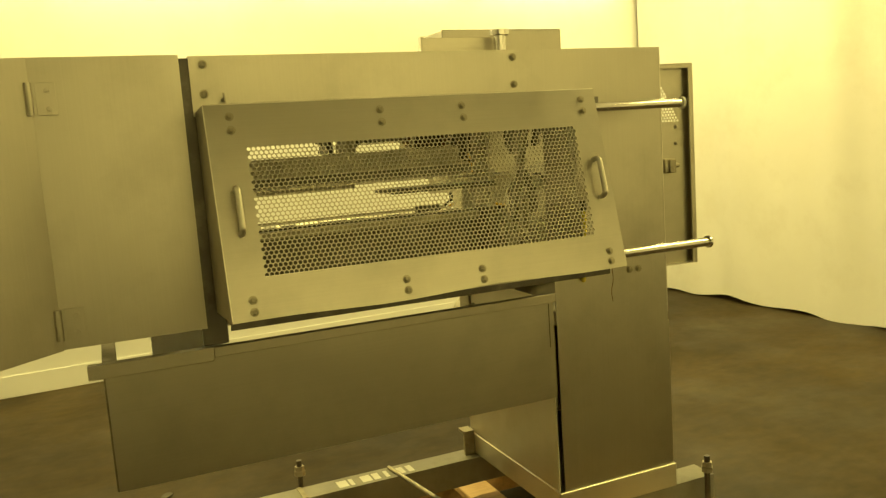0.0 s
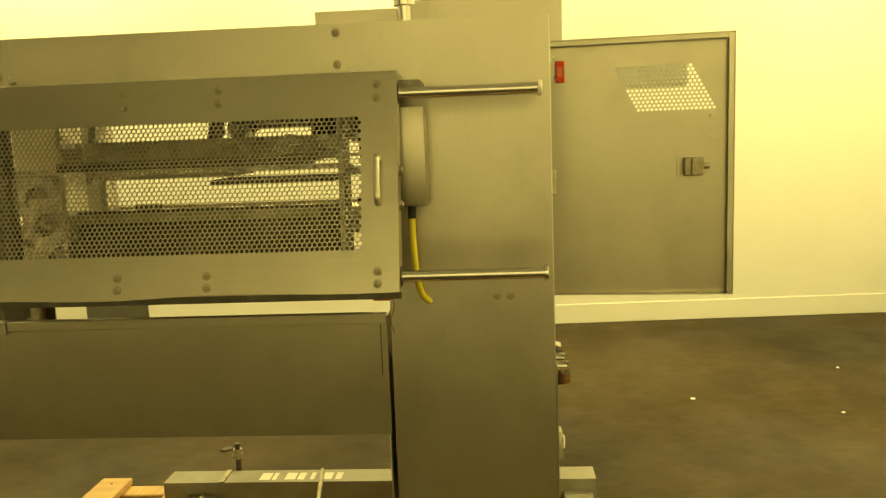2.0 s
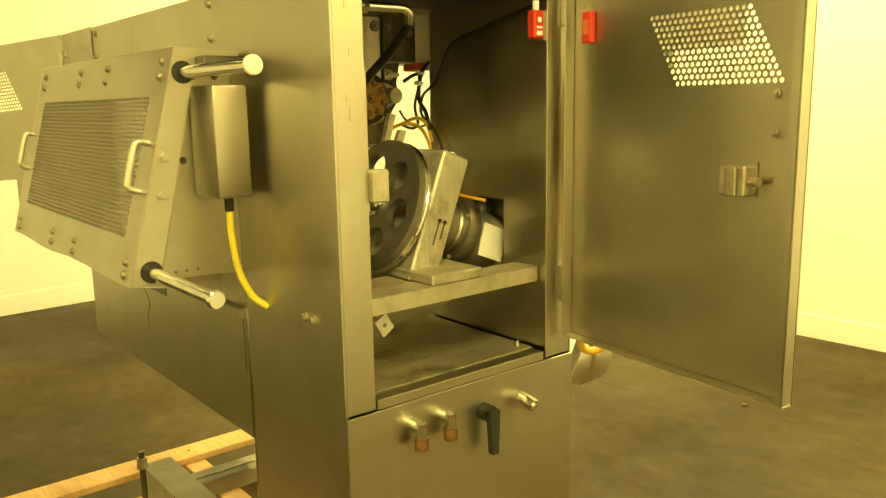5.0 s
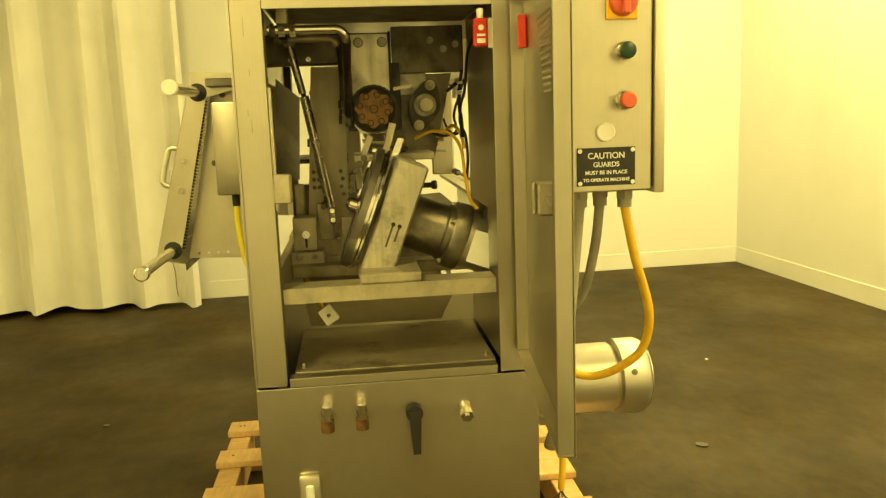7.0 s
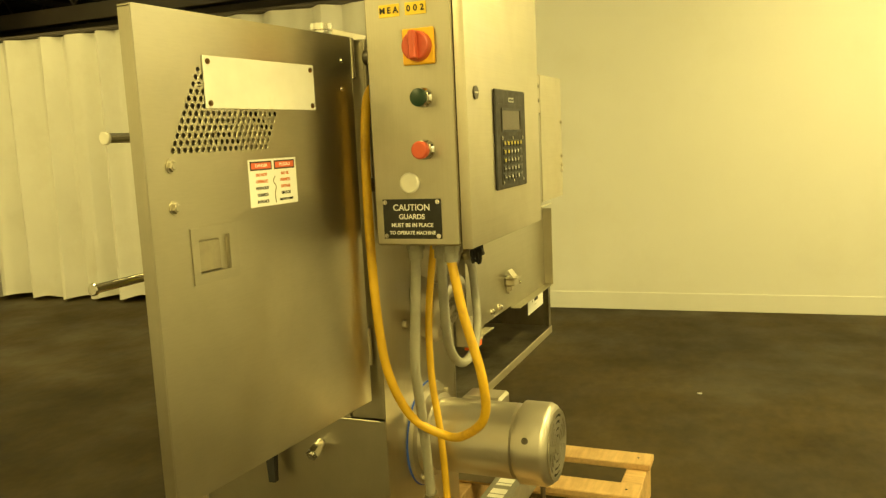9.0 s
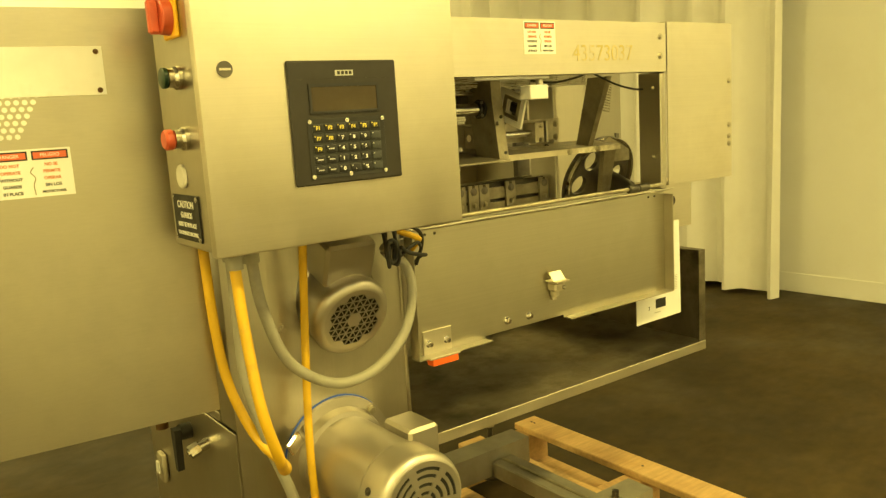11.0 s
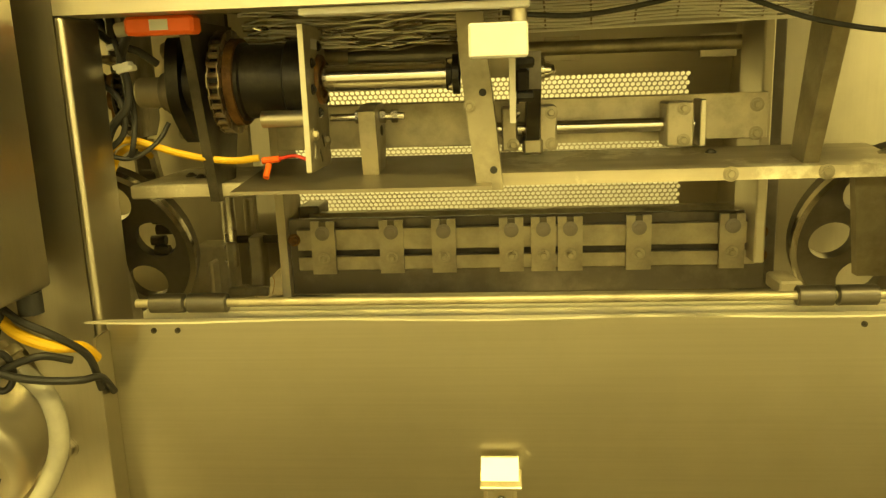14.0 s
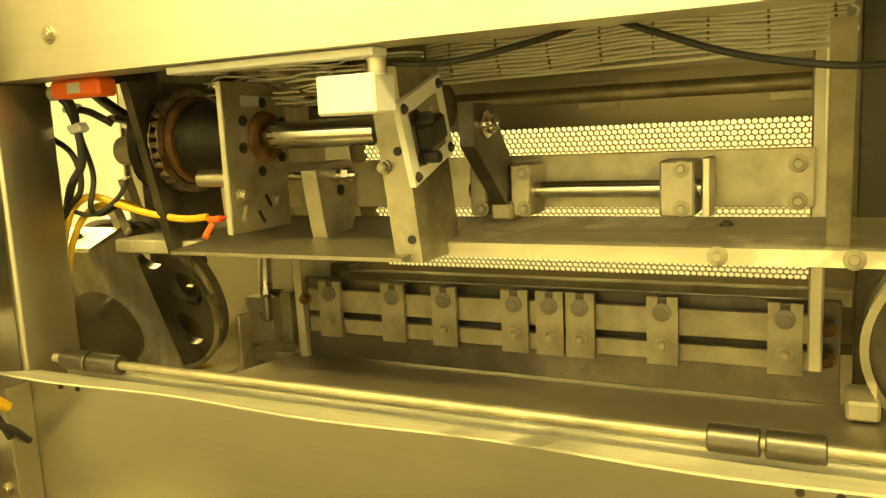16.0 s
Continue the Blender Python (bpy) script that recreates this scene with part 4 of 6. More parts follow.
part("yellow_wire", tube(B(), [(-0.34, 0.342, 1.201), (-0.34, 0.365, 1.212), (-0.34, 0.389, 1.216), (-0.34, 0.424, 1.208), (-0.335, 0.445, 1.175), (-0.314, 0.45, 1.113), (-0.251, 0.45, 1.069), (-0.16, 0.45, 1.06)], 0.0038), YELLOW, MC)
# safety switches
bm = box(B(), -0.02, 0.0, 0.43, 0.455, 1.370, 1.42, 0.003)
sw = part("safety_switch", bm, RED, MC, "red safety switch with a white cable gland")
part("print", box(B(), 0.0002, 0.0008, 0.435, 0.450, 1.376, 1.384), WHITEINK, sw)
part("print", box(B(), 0.0002, 0.0008, 0.435, 0.450, 1.388, 1.392), WHITEINK, sw)
part("print", cyl(B(), (0.0, 0.4425, 1.403), (0.0008, 0.4425, 1.403), 0.005, 12), WHITEINK, sw)
part("white_wire", tube(B(), [(-0.02, 0.052, 1.458), (-0.02, 0.064, 1.44), (-0.022, 0.079, 1.418)], 0.0022, 6), WHITE, MC)
part("gland", cyl(B(), (-0.01, 0.4425, 1.42), (-0.01, 0.4425, 1.437), 0.006, 12), WHITE, sw)
part("mount", box(B(), -0.021, -0.0035, 0.4555, 0.4655, 1.368, 1.42), SATIN, sw)

# ---- end door, swung open ----
DA = math.atan2(-0.095, 1.0)
DM = Matrix.Translation((0.018, 0.5165, 0)) @ Matrix.Rotation(DA, 4, "Z")  # local x along the door, y outward


def dp(u, v, z):
    return DM @ Vector((u, v, z))


D0, D1, DW = 0.803, 1.466, 0.479
sheet_m = DM @ Matrix(((1, 0, 0, 0), (0, 0, 1, -0.001), (0, 1, 0, 0), (0, 0, 0, 1)))
holes = []
for j in range(12):
    for i in range(18):
        holes.append(ring(0.432 - 0.0053 * j - 0.0110 * i, 1.282 + 0.0098 * j, 0.0040, 8))
recess = rect(0.339, 0.405, 1.108, 1.165)
bm = holed(B(), rect(0, DW, D0, D1), [*holes, recess], 0.001, sheet_m)
door = part("end_door", bm, DOORM, MC, "open stainless end door with a perforated patch")
bm = B()
box(bm, 0, DW, -0.024, -0.0025, D1 - 0.003, D1, 0.0006, DM)
box(bm, 0, DW, -0.024, -0.0025, D0, D0 + 0.003, 0.0006, DM)
box(bm, DW - 0.003, DW, -0.024, -0.0025, D0 + 0.0035, D1 - 0.0035, 0.0006, DM)
box(bm, 0, 0.003, -0.024, -0.0025, D0 + 0.0035, D1 - 0.0035, 0.0006, DM)
box(bm, DW - 0.016, DW - 0.0035, -0.024, -0.022, D0 + 0.0035, D1 - 0.0035, 0.0, DM)
box(bm, 0.0035, DW - 0.0165, -0.024, -0.022, D1 - 0.015, D1 - 0.0035, 0.0, DM)
part("folded_edge", bm, STEEL, door)
bm = holed(B(), rect(0.325, 0.415, 1.098, 1.176), [rect(0.342, 0.402, 1.112, 1.162)], 0.0015, DM @ Matrix(((1, 0, 0, 0), (0, 0, 1, 0.0003), (0, 1, 0, 0), (0, 0, 0, 1))))
box(bm, 0.341, 0.403, -0.006, -0.005, 1.111, 1.163, 0, DM)
for a in ((0.341, 0.343), (0.401, 0.403)):
    box(bm, *a, -0.005, 0.0, 1.111, 1.163, 0, DM)
part("recessed_pull", bm, STEEL_H, door)
bm = box(B(), 0.355, 0.402, -0.034, -0.0025, 1.112, 1.158, 0.003, DM)
box(bm, 0.372, 0.39, -0.040, -0.0345, 1.113, 1.157, 0.002, DM)
cyl(bm, dp(0.402, -0.02, 1.135), dp(0.418, -0.02, 1.135), 0.007, 10)
part("latch", bm, DULL, door)
bolts("bolt", [dp(0.437, 0.0, 1.207), dp(0.437, 0.0, 1.262)], DM.to_3x3() @ Vector(PY), STEEL, door, 0.0075, 0.006)
bolts("nut", [dp(0.425, -0.002, 1.207), dp(0.425, -0.002, 1.262)], DM.to_3x3() @ Vector(NY), STEEL, door, 0.006, 0.006)
bolts("rivet", [dp(0.03, 0.0, 1.424), dp(0.035, 0.0, 1.375)], DM.to_3x3() @ Vector(PY), POLISH, door, 0.003, 0.002)
bm = box(B(), 0.116, 0.366, 0.0005, 0.002, 1.338, 1.410, 0.0004, DM)
wp = part("white_plate", bm, WHITE, door, "blank white plate screwed over the perforations")
bolts("screw", [dp(0.125, 0.002, 1.345), dp(0.125, 0.002, 1.402), dp(0.357, 0.002, 1.345), dp(0.357, 0.002, 1.402)], DM.to_3x3() @ Vector(PY), RUST, wp, 0.003, 0.0015)


def sticker(parent, m, w, h, name="warning_sticker"):
    """A two column danger label: m has x to the reader's right and y up."""
    bm = slab(B(), [m @ Vector(p) for p in ((-w / 2, -h / 2, 0), (w / 2, -h / 2, 0), (w / 2, h / 2, 0), (-w / 2, h / 2, 0))], m.to_3x3() @ Vector((0, 0, 0.0004)))
    s = part(name, bm, PAPER, parent, "white two-column danger label, worn in the middle")
    for c, head, lines in ((-1, "DANGER", ("DO NOT", "OPERATE", "WITHOUT", "GUARDS", "IN PLACE")), (1, "PELIGRO", ("NO SE", "PERMITE", "OPERAR", "SIN LOS", "PROTECTORES"))):
        xc = c * w * 0.245
        part("header", box(B(), xc - w * 0.22, xc + w * 0.22, h * 0.27, h * 0.46, 0.0004, 0.0007, 0, m), INK, s)
        part("red_header", box(B(), xc - w * 0.20, xc + w * 0.20, h * 0.30, h * 0.43, 0.0007, 0.0010, 0, m), REDINK, s)
        writing("print", head, h * 0.095, WHITEINK, s, m @ Matrix.Translation((xc, h * 0.365, 0.0012)))
        for k, t in enumerate(lines):
            writing("print", t, h * (0.088 if len(t) < 9 else 0.068), ORANGEINK if k < 2 + (c > 0) else INK, s, m @ Matrix.Translation((xc, h * (0.17 - 0.142 * k), 0.0006)), bold=0.0002)
    bm2 = tube(B(), [m @ Vector((w * f, h * g, 0.0005)) for f, g in ((0.02, -0.45), (0.01, -0.25), (0.04, -0.1), (-0.01, 0.02), (0.03, 0.12))], 0.0008, 5, 4)
    part("scratch", bm2, DULL, s)
    return s


sticker(door, facing(dp(0.234, 0.0003, 1.228), DM.to_3x3() @ Vector(PY)), 0.112, 0.071)
bm = box(B(), 0.035, 0.058, -0.016, -0.0025, 1.360, 1.415, 0.002, DM)
sw = part("switch_key", bm, RED, door, "red safety switch actuator")
part("print", box(B(), 0.040, 0.053, -0.0165, -0.0161, 1.375, 1.40, 0, DM), ORANGEINK, sw)
for hz in (1.395, 0.87):
    bm = cyl(B(), (0.010, 0.5125, hz), (0.010, 0.5125, hz + 0.07), 0.0065, 14)
    box(bm, -0.0, 0.0095, 0.4985, 0.5085, hz, hz + 0.07, 0.001)
    part("hinge", bm, STEEL, door)

# ---- control box ----
CB = part("control_box", box(B(), -0.340, 0.078, 0.578, 0.7315, 1.105, 1.598, 0.003), STEEL, MC, "brushed steel control box")
bm = box(B(), -0.346, 0.081, 0.735, 0.7545, 1.100, 1.602, 0.003, None, 2)
lid = part("lid", bm, SATIN, CB)
part("gasket", box(B(), -0.334, 0.073, 0.7318, 0.7347, 1.111, 1.592), RUBBER, CB, "black rubber gasket")
for sx in (-0.29, 0.0):
    for sz in (1.205, 1.43):
        part("standoff", cyl(B(), (sx, 0.5355, sz), (sx, 0.5775, sz), 0.013, 14), DARK, CB, "short dark tube behind the box")
bm = cyl(B(), (0.043, 0.7545, 1.354), (0.043, 0.7575, 1.354), 0.011, 20)
part("lock", bm, DARK, CB)
part("slot", box(B(), 0.035, 0.051, 0.7576, 0.7581, 1.3525, 1.3555), SATIN, CB)
# disconnect switch
ds = part("disconnect_switch", box(B(), 0.0785, 0.084, 0.647, 0.703, 1.402, 1.460, 0.002), AMBER, CB, "yellow plate with a red rotary disconnect")
bm = lathe(B(), (0.0842, 0.675, 1.431), PX, [(0, 0.0245), (0.012, 0.0235), (0.014, 0.021)], 28)
box(bm, 0.097, 0.112, 0.6685, 0.6815, 1.408, 1.454, 0.003)
part("rotary_knob", bm, REDBTN, ds, "red rotary knob")
for y0, y1, txt in ((0.606, 0.643, "MEA"), (0.653, 0.690, "002")):
    nt_ = part("number_tag", box(B(), 0.0785, 0.0793, y0, y1, 1.482, 1.502, 0.0002), YELLOWINK, CB, "yellow tag with black letters")
    for k, ch_ in enumerate(txt):
        writing("print", ch_, 0.0135, INK, nt_, facing((0.0797, y0 + 0.0065 + 0.012 * k, 1.492), PX), bold=0.0004)


def button(y, z, cap_mat, label, depth):
    b_ = lathe(B(), (0.0785, y, z), PX, [(0, 0.0165), (0.006, 0.0165), (0.010, 0.0135), (0.018, 0.0135)], 24)
    o = part("push_button", b_, POLISH, CB, label)
    part("cap", lathe(B(), (0.0966, y, z), PX, [(0, 0.0115), (depth * 0.2, 0.0145), (depth * 0.8, 0.0145), (depth, 0.012)], 24), cap_mat, o)


button(0.679, 1.349, GREENBTN, "dark green push button in a chrome collar", 0.008)
button(0.679, 1.265, REDBTN, "red push button in a chrome collar", 0.014)
part("blanking_plug", lathe(B(), (0.0785, 0.646, 1.211), PX, [(0, 0.0175), (0.003, 0.0175), (0.005, 0.015)], 26), CREAM, CB, "round pale blanking plug")
sg = part("caution_sign", box(B(), 0.0785, 0.0803, 0.594, 0.700, 1.117, 1.184, 0.0004), RUBBER, CB, "black engraved caution plate with white letters")
for k, (t, s_, z) in enumerate((("CAUTION", 0.0150, 1.1695), ("GUARDS", 0.0122, 1.1540), ("MUST BE IN PLACE", 0.0092, 1.1400), ("TO OPERATE MACHINE", 0.0080, 1.1270))):
    writing("print", t, s_, WHITEINK, sg, facing((0.0806, 0.647, z), PX), bold=0.0002)
bolts("rivet", [(0.0803, yy, zz) for yy in (0.599, 0.695) for zz in (1.122, 1.179)], PX, POLISH, sg, 0.003, 0.0012)
# operator panel
kp = part("operator_panel", box(B(), -0.228, -0.0455, 0.7550, 0.7595, 1.186, 1.364, 0.002), KEYPAD, CB, "black operator panel with a display and small keys")
part("display", box(B(), -0.190, -0.080, 0.7597, 0.7601, 1.292, 1.327), LCD, kp, "grey-green display")
bm = holed(B(), rect(-0.194, -0.076, 1.2885, 1.331), [rect(-0.1898, -0.0802, 1.2922, 1.3268)], 0.0016, Matrix(((1, 0, 0, 0), (0, 0, 1, 0.7597), (0, 1, 0, 0), (0, 0, 0, 1))))
part("bezel", bm, KEYCAP, kp)
part("maker_badge", box(B(), -0.152, -0.122, 0.7597, 0.7602, 1.342, 1.350), LABEL, kp, "small silver badge")
for k in range(4):
    part("badge_mark", box(B(), -0.1495 + 0.0065 * k, -0.1450 + 0.0065 * k, 0.7603, 0.7605, 1.3435, 1.3485), KEYPAD, kp)
part("groove", box(B(), -0.215, -0.058, 0.7596, 0.7598, 1.3375, 1.3383), BLACK, kp)
part("key_field", box(B(), -0.200, -0.070, 0.7597, 0.7605, 1.1945, 1.2815, 0.0003), RUBBER, kp)
keys = ["F1 F2 F3 F4 F5 F6", "F7 F8 7 8 9 =", "F9 = 4 5 6 =", "= = 1 2 3 =", "= = 0 . % ="]
for j, row in enumerate(keys):
    for i, k in enumerate(row.split()):
        kx, kz = -0.0855 - 0.0195 * i, 1.268 - 0.0152 * j
        key = part("key", box(B(), kx - 0.0080, kx + 0.0080, 0.7606, 0.7626, kz - 0.0056, kz + 0.0056, 0.0010, None, 2), KEYBLUE if k == "=" and i == 5 else KEYCAP, kp)
        part("key_rim", holed(B(), rect(kx - 0.0090, kx + 0.0090, kz - 0.0066, kz + 0.0066), [rect(kx - 0.0083, kx + 0.0083, kz - 0.0059, kz + 0.0059)], 0.0006, Matrix(((1, 0, 0, 0), (0, 0, 1, 0.7606), (0, 1, 0, 0), (0, 0, 0, 1)))), KEYBLUE, key)
        if k == "=":
            part("print", box(B(), kx - 0.0045, kx + 0.0045, 0.7626, 0.7629, kz - 0.0009, kz + 0.0009), KEYBLUE if i == 5 else LABEL, key)
        else:
            writing("print", k, 0.0074, FINK if k[0] == "F" else KEYINK, key, facing((kx, 0.7631, kz - 0.0002), PY), bold=0.0003)
        part("print", box(B(), kx + 0.0048, kx + 0.0072, 0.7627, 0.7629, kz + 0.0026, kz + 0.0040), FINK if k[0] == "F" else LABEL, key)
bolts("screw", [(-0.0735 - 0.0615 * i, 0.7605, zz) for i in range(3) for zz in (1.2775, 1.1985)], PY, POLISH, kp, 0.0024, 0.0012)
# smudge lines, conduits and cables under the box
GL = [(0.010, 0.619), (-0.005, 0.662), (0.035, 0.696)]
for gx, gy in GL:
    bm = cyl(B(), (gx, gy, 1.1045), (gx, gy, 1.088), 0.016, 6)
    cyl(bm, (gx, gy, 1.088), (gx, gy, 1.072), 0.013, 16)
    part("cable_gland", bm, CONDUIT, CB)

# conduits and cables hanging from the box
cn = tube(B(), [(0.010, 0.619, 1.08), (0.006, 0.61, 0.97), (0.0, 0.602, 0.867), (-0.03, 0.597, 0.75), (-0.065, 0.587, 0.65), (-0.085, 0.582, 0.575)], 0.0095, 14)
cd = tagged(part("conduit", cn, CONDUIT), "grey flexible conduit hanging from the control box", "conduit")
cn = tube(B(), [(-0.005, 0.662, 1.08), (-0.017, 0.657, 1.0), (-0.05, 0.648, 0.91), (-0.10, 0.640, 0.86), (-0.16, 0.636, 0.834), (-0.23, 0.632, 0.843), (-0.30, 0.616, 0.885), (-0.335, 0.60, 0.945), (-0.332, 0.596, 1.0), (-0.30, 0.594, 1.035)], 0.0092, 14)
cd2 = tagged(part("conduit", cn, CONDUIT), "grey flexible conduit looping down to the motor", "conduit")
part("end_fitting", lathe(B(), (-0.306, 0.5945, 1.028), (0.65, -0.03, 0.75), [(0, 0.0125), (0.012, 0.0125), (0.013, 0.015), (0.022, 0.015), (0.023, 0.011), (0.030, 0.011)], 16), DULL, cd2, "metal end fitting")
part("end_fitting", lathe(B(), (-0.082, 0.5825, 0.585), (-0.2, -0.05, -0.98), [(0, 0.0125), (0.014, 0.0125), (0.015, 0.015), (0.026, 0.015)], 16), DULL, cd, "metal end fitting")
cn = tube(B(), [(0.035, 0.696, 1.075), (0.037, 0.715, 0.98), (0.036, 0.744, 0.87), (0.015, 0.738, 0.79), (-0.012, 0.69, 0.742), (-0.035, 0.641, 0.727), (-0.014, 0.583, 0.765), (0.010, 0.552, 0.85), (0.020, 0.541, 0.95), (0.023, 0.536, 1.08), (0.023, 0.536, 1.24), (0.018, 0.542, 1.35), (0.0, 0.556, 1.385), (-0.03, 0.556, 1.388)], 0.0085, 12)
tagged(part("power_cable", cn, YELLOW), "yellow power cable hanging in a long loop", "cable")
cn = tube(B(), [(-0.125, 0.60, 1.105), (-0.124, 0.580, 0.95), (-0.115, 0.582, 0.82), (-0.101, 0.602, 0.70), (-0.101, 0.61, 0.55), (-0.10, 0.605, 0.455)], 0.0072, 12)
loose = tagged(part("power_cable", cn, YELLOW), "yellow power cable hanging straight with a frayed end", "cable")
for k in range(5):
    a = k * 1.3
    part("wire_end", tube(B(), [(-0.10, 0.605, 0.457), (-0.10 + 0.008 * math.cos(a), 0.605 + 0.008 * math.sin(a), 0.44), (-0.10 + 0.026 * math.cos(a), 0.605 + 0.026 * math.sin(a), 0.424)], 0.0016, 6), DARK, loose)
for k, (bx, by, r1, r2, tw) in enumerate(((-0.278, 0.632, 0.014, 0.020, 0.3), (-0.268, 0.637, 0.013, 0.022, 1.1), (-0.288, 0.624, 0.015, 0.017, 2.0), (-0.300, 0.612, 0.012, 0.018, 0.8))):
    loop = [(bx + r1 * math.cos(a) * math.cos(tw), by + 0.6 * r1 * math.cos(a) * math.sin(tw), 1.045 - 0.004 * k + r2 * math.sin(a)) for a in [6.4 * i / 11 for i in range(12)]]
    part("black_wire", tube(B(), [(bx - 0.008, 0.605, 1.098), *loop], 0.0033), RUBBER, MC)
part("yellow_wire", tube(B(), [(-0.290, 0.592, 1.090), (-0.308, 0.606, 1.076), (-0.330, 0.614, 1.066), (-0.352, 0.608, 1.056), (-0.366, 0.588, 1.048), (-0.366, 0.566, 1.030)], 0.0055), YELLOW, MC, "thick yellow lead in the bunch")
for pts in ([(-0.296, 0.634, 1.050), (-0.318, 0.628, 1.036), (-0.345, 0.620, 1.028), (-0.370, 0.604, 1.022), (-0.374, 0.576, 1.014), (-0.372, 0.552, 0.990)], [(-0.300, 0.600, 1.092), (-0.330, 0.616, 1.082), (-0.356, 0.610, 1.066), (-0.372, 0.590, 1.040), (-0.370, 0.570, 1.0)], [(-0.292, 0.628, 1.030), (-0.320, 0.624, 1.044), (-0.344, 0.617, 1.050), (-0.362, 0.600, 1.040)]):
    part("black_wire", tube(B(), pts, 0.0036), RUBBER, MC)
for gx in (-0.285, -0.33):
    part("black_gland", cyl(B(), (gx, 0.60, 1.105), (gx, 0.60, 1.085), 0.011, 16), RUBBER, MC)

# ---- lower motor ----
LM = Vector((-0.19, 0.536, 0.667))
bm = lathe(B(), LM, PY, [(0, 0.108), (0.012, 0.108), (0.013, 0.09), (0.03, 0.085), (0.032, 0.076), (0.20, 0.076), (0.203, 0.070), (0.210, 0.070), (0.213, 0.083), (0.262, 0.083), (0.272, 0.079), (0.278, 0.070)], 44)
lm = part("lower_motor", bm, PAINT_SILVER, MC, "silver painted electric motor on a round flange")
slots = []
for rr_ in (0.022, 0.036, 0.050, 0.062):
    for k in range(6):
        a0, a1 = k * math.pi / 3 + 0.12 + rr_ * 3, k * math.pi / 3 + 0.92 + rr_ * 3
        arc = [a0 + (a1 - a0) * j / 6 for j in range(7)]
        slots.append([(rr_ * math.cos(a), rr_ * math.sin(a)) for a in arc] + [((rr_ - 0.006) * math.cos(a), (rr_ - 0.006) * math.sin(a)) for a in arc[::-1]])
mm = Matrix.Translation(LM + Vector((0, 0.2785, 0))) @ Matrix(((1, 0, 0, 0), (0, 0, 1, 0), (0, 1, 0, 0), (0, 0, 0, 1)))
part("fan_grille", holed(B(), ring(0, 0, 0.071, 36), slots, 0.002, mm), PAINT_SILVER, lm)
# Black disc added for the shade behind the grille's slots.
part("dark_inside", lathe(B(), LM + Vector((0, 0.2781, 0)), PY, [(0, 0.068), (0.0003, 0.068)], 24), RUBBER, lm)
part("blue_film", lathe(B(), LM - Vector((0, 0.0008, 0)), PY, [(0, 0.1105), (0.003, 0.1095)], 44), BLUE, lm, "blue protective film round the flange")
part("terminal_box", box(B(), LM.x - 0.135, LM.x - 0.07, LM.y + 0.05, LM.y + 0.14, LM.z - 0.015, LM.z + 0.06, 0.006), PAINT_SILVER, lm)
bolts("bolt", [LM + Vector((0.097 * math.cos(a), 0.012, 0.097 * math.sin(a))) for a in (0.8, 2.35, 3.9, 5.5)], PY, STEEL, lm, 0.0085, 0.008)
bolts("screw", [LM + Vector((0.083 * math.cos(a), 0.235, 0.083 * math.sin(a))) for a in (0.4,)], (0.92, 0, 0.4), DARK, lm, 0.005, 0.003)
part("strap_clip", box(B(), -0.018, 0.018, -0.004, 0.004, -0.014, 0.014, 0.003, pose(-0.092, 0.563, 0.722, 0, 30, 20)), POLISH, lm, "bright bent clip")
bolts("bolt", [(-0.306, 0.535, 0.921), (-0.10, 0.535, 0.923)], PY, STEEL, MC, 0.008, 0.007)

# ---- catch tray ----
bm = B()
box(bm, -1.368, -0.348, 0.0, 0.0025, 0.612, 0.856)
ct = part("tray_front", bm, STEEL_H, MC, "dark stainless front wall of the catch tray")
part("lip", box(B(), -1.16, -0.348, -0.014, 0.004, 0.857, 0.878, 0.0012), STEEL_H, ct)
part("lip", box(B(), -1.398, -1.1605, -0.019, 0.004, 0.851, 0.879, 0.0012), STEEL_H, ct)
bm = B()
box(bm, -1.366, -0.356, 0.003, 0.497, 0.612, 0.6155)
part("tray_floor", bm, STAINED, MC, "stained floor of the catch tray")
part("tray_lip", box(B(), -1.368, -0.356, 0.4975, 0.501, 0.592, 0.6165, 0.0008), SATIN, MC)
bm = B()
box(bm, -1.372, -1.3685, 0.003, 0.4965, 0.612, 0.872)
box(bm, -1.3685, -1.345, 0.003, 0.4965, 0.868, 0.872)
box(bm, -1.3685, -1.345, 0.493, 0.4965, 0.617, 0.8675)
part("tray_end", bm, STAINED, MC)
part("scuff", box(B(), -0.3625, -0.3600, -0.0005, -0.0002, 0.742, 0.852), OIL_SHADE, ct, "dark rubbed streak")
part("tray_gusset", box(B(), -0.3575, -0.354, 0.0045, 0.03, 0.66, 0.857), DARK, MC)

# ---- front guard ----
GS = Vector((0, 0.257, 0.9664))
GM = Matrix.Translation((0, -0.129, 1.334)) @ Matrix((Vector(PX), GS, Vector((0, -0.9664, 0.257)))).transposed().to_4x4()
U0, U1, V0, V1 = -1.146, -0.290, -0.384, 0.0248
win = (-1.077, -0.354, -0.307, -0.060)
# staggered holes punched straight through the sheet; the window's outline follows the cells
pitch, hr = 0.0092, 0.0039
ncol, nrow = int((win[1] - win[0]) / pitch), int((win[3] - win[2]) / (pitch * 0.866))
nrow -= nrow % 2
half, low, high = pitch / 2, pitch / math.sqrt(12), pitch / math.sqrt(3)


def cell_at(i, j):
    return win[0] + 0.004 + pitch * (i + 0.5 * (j % 2)), win[2] + 0.004 + pitch * 0.866 * j


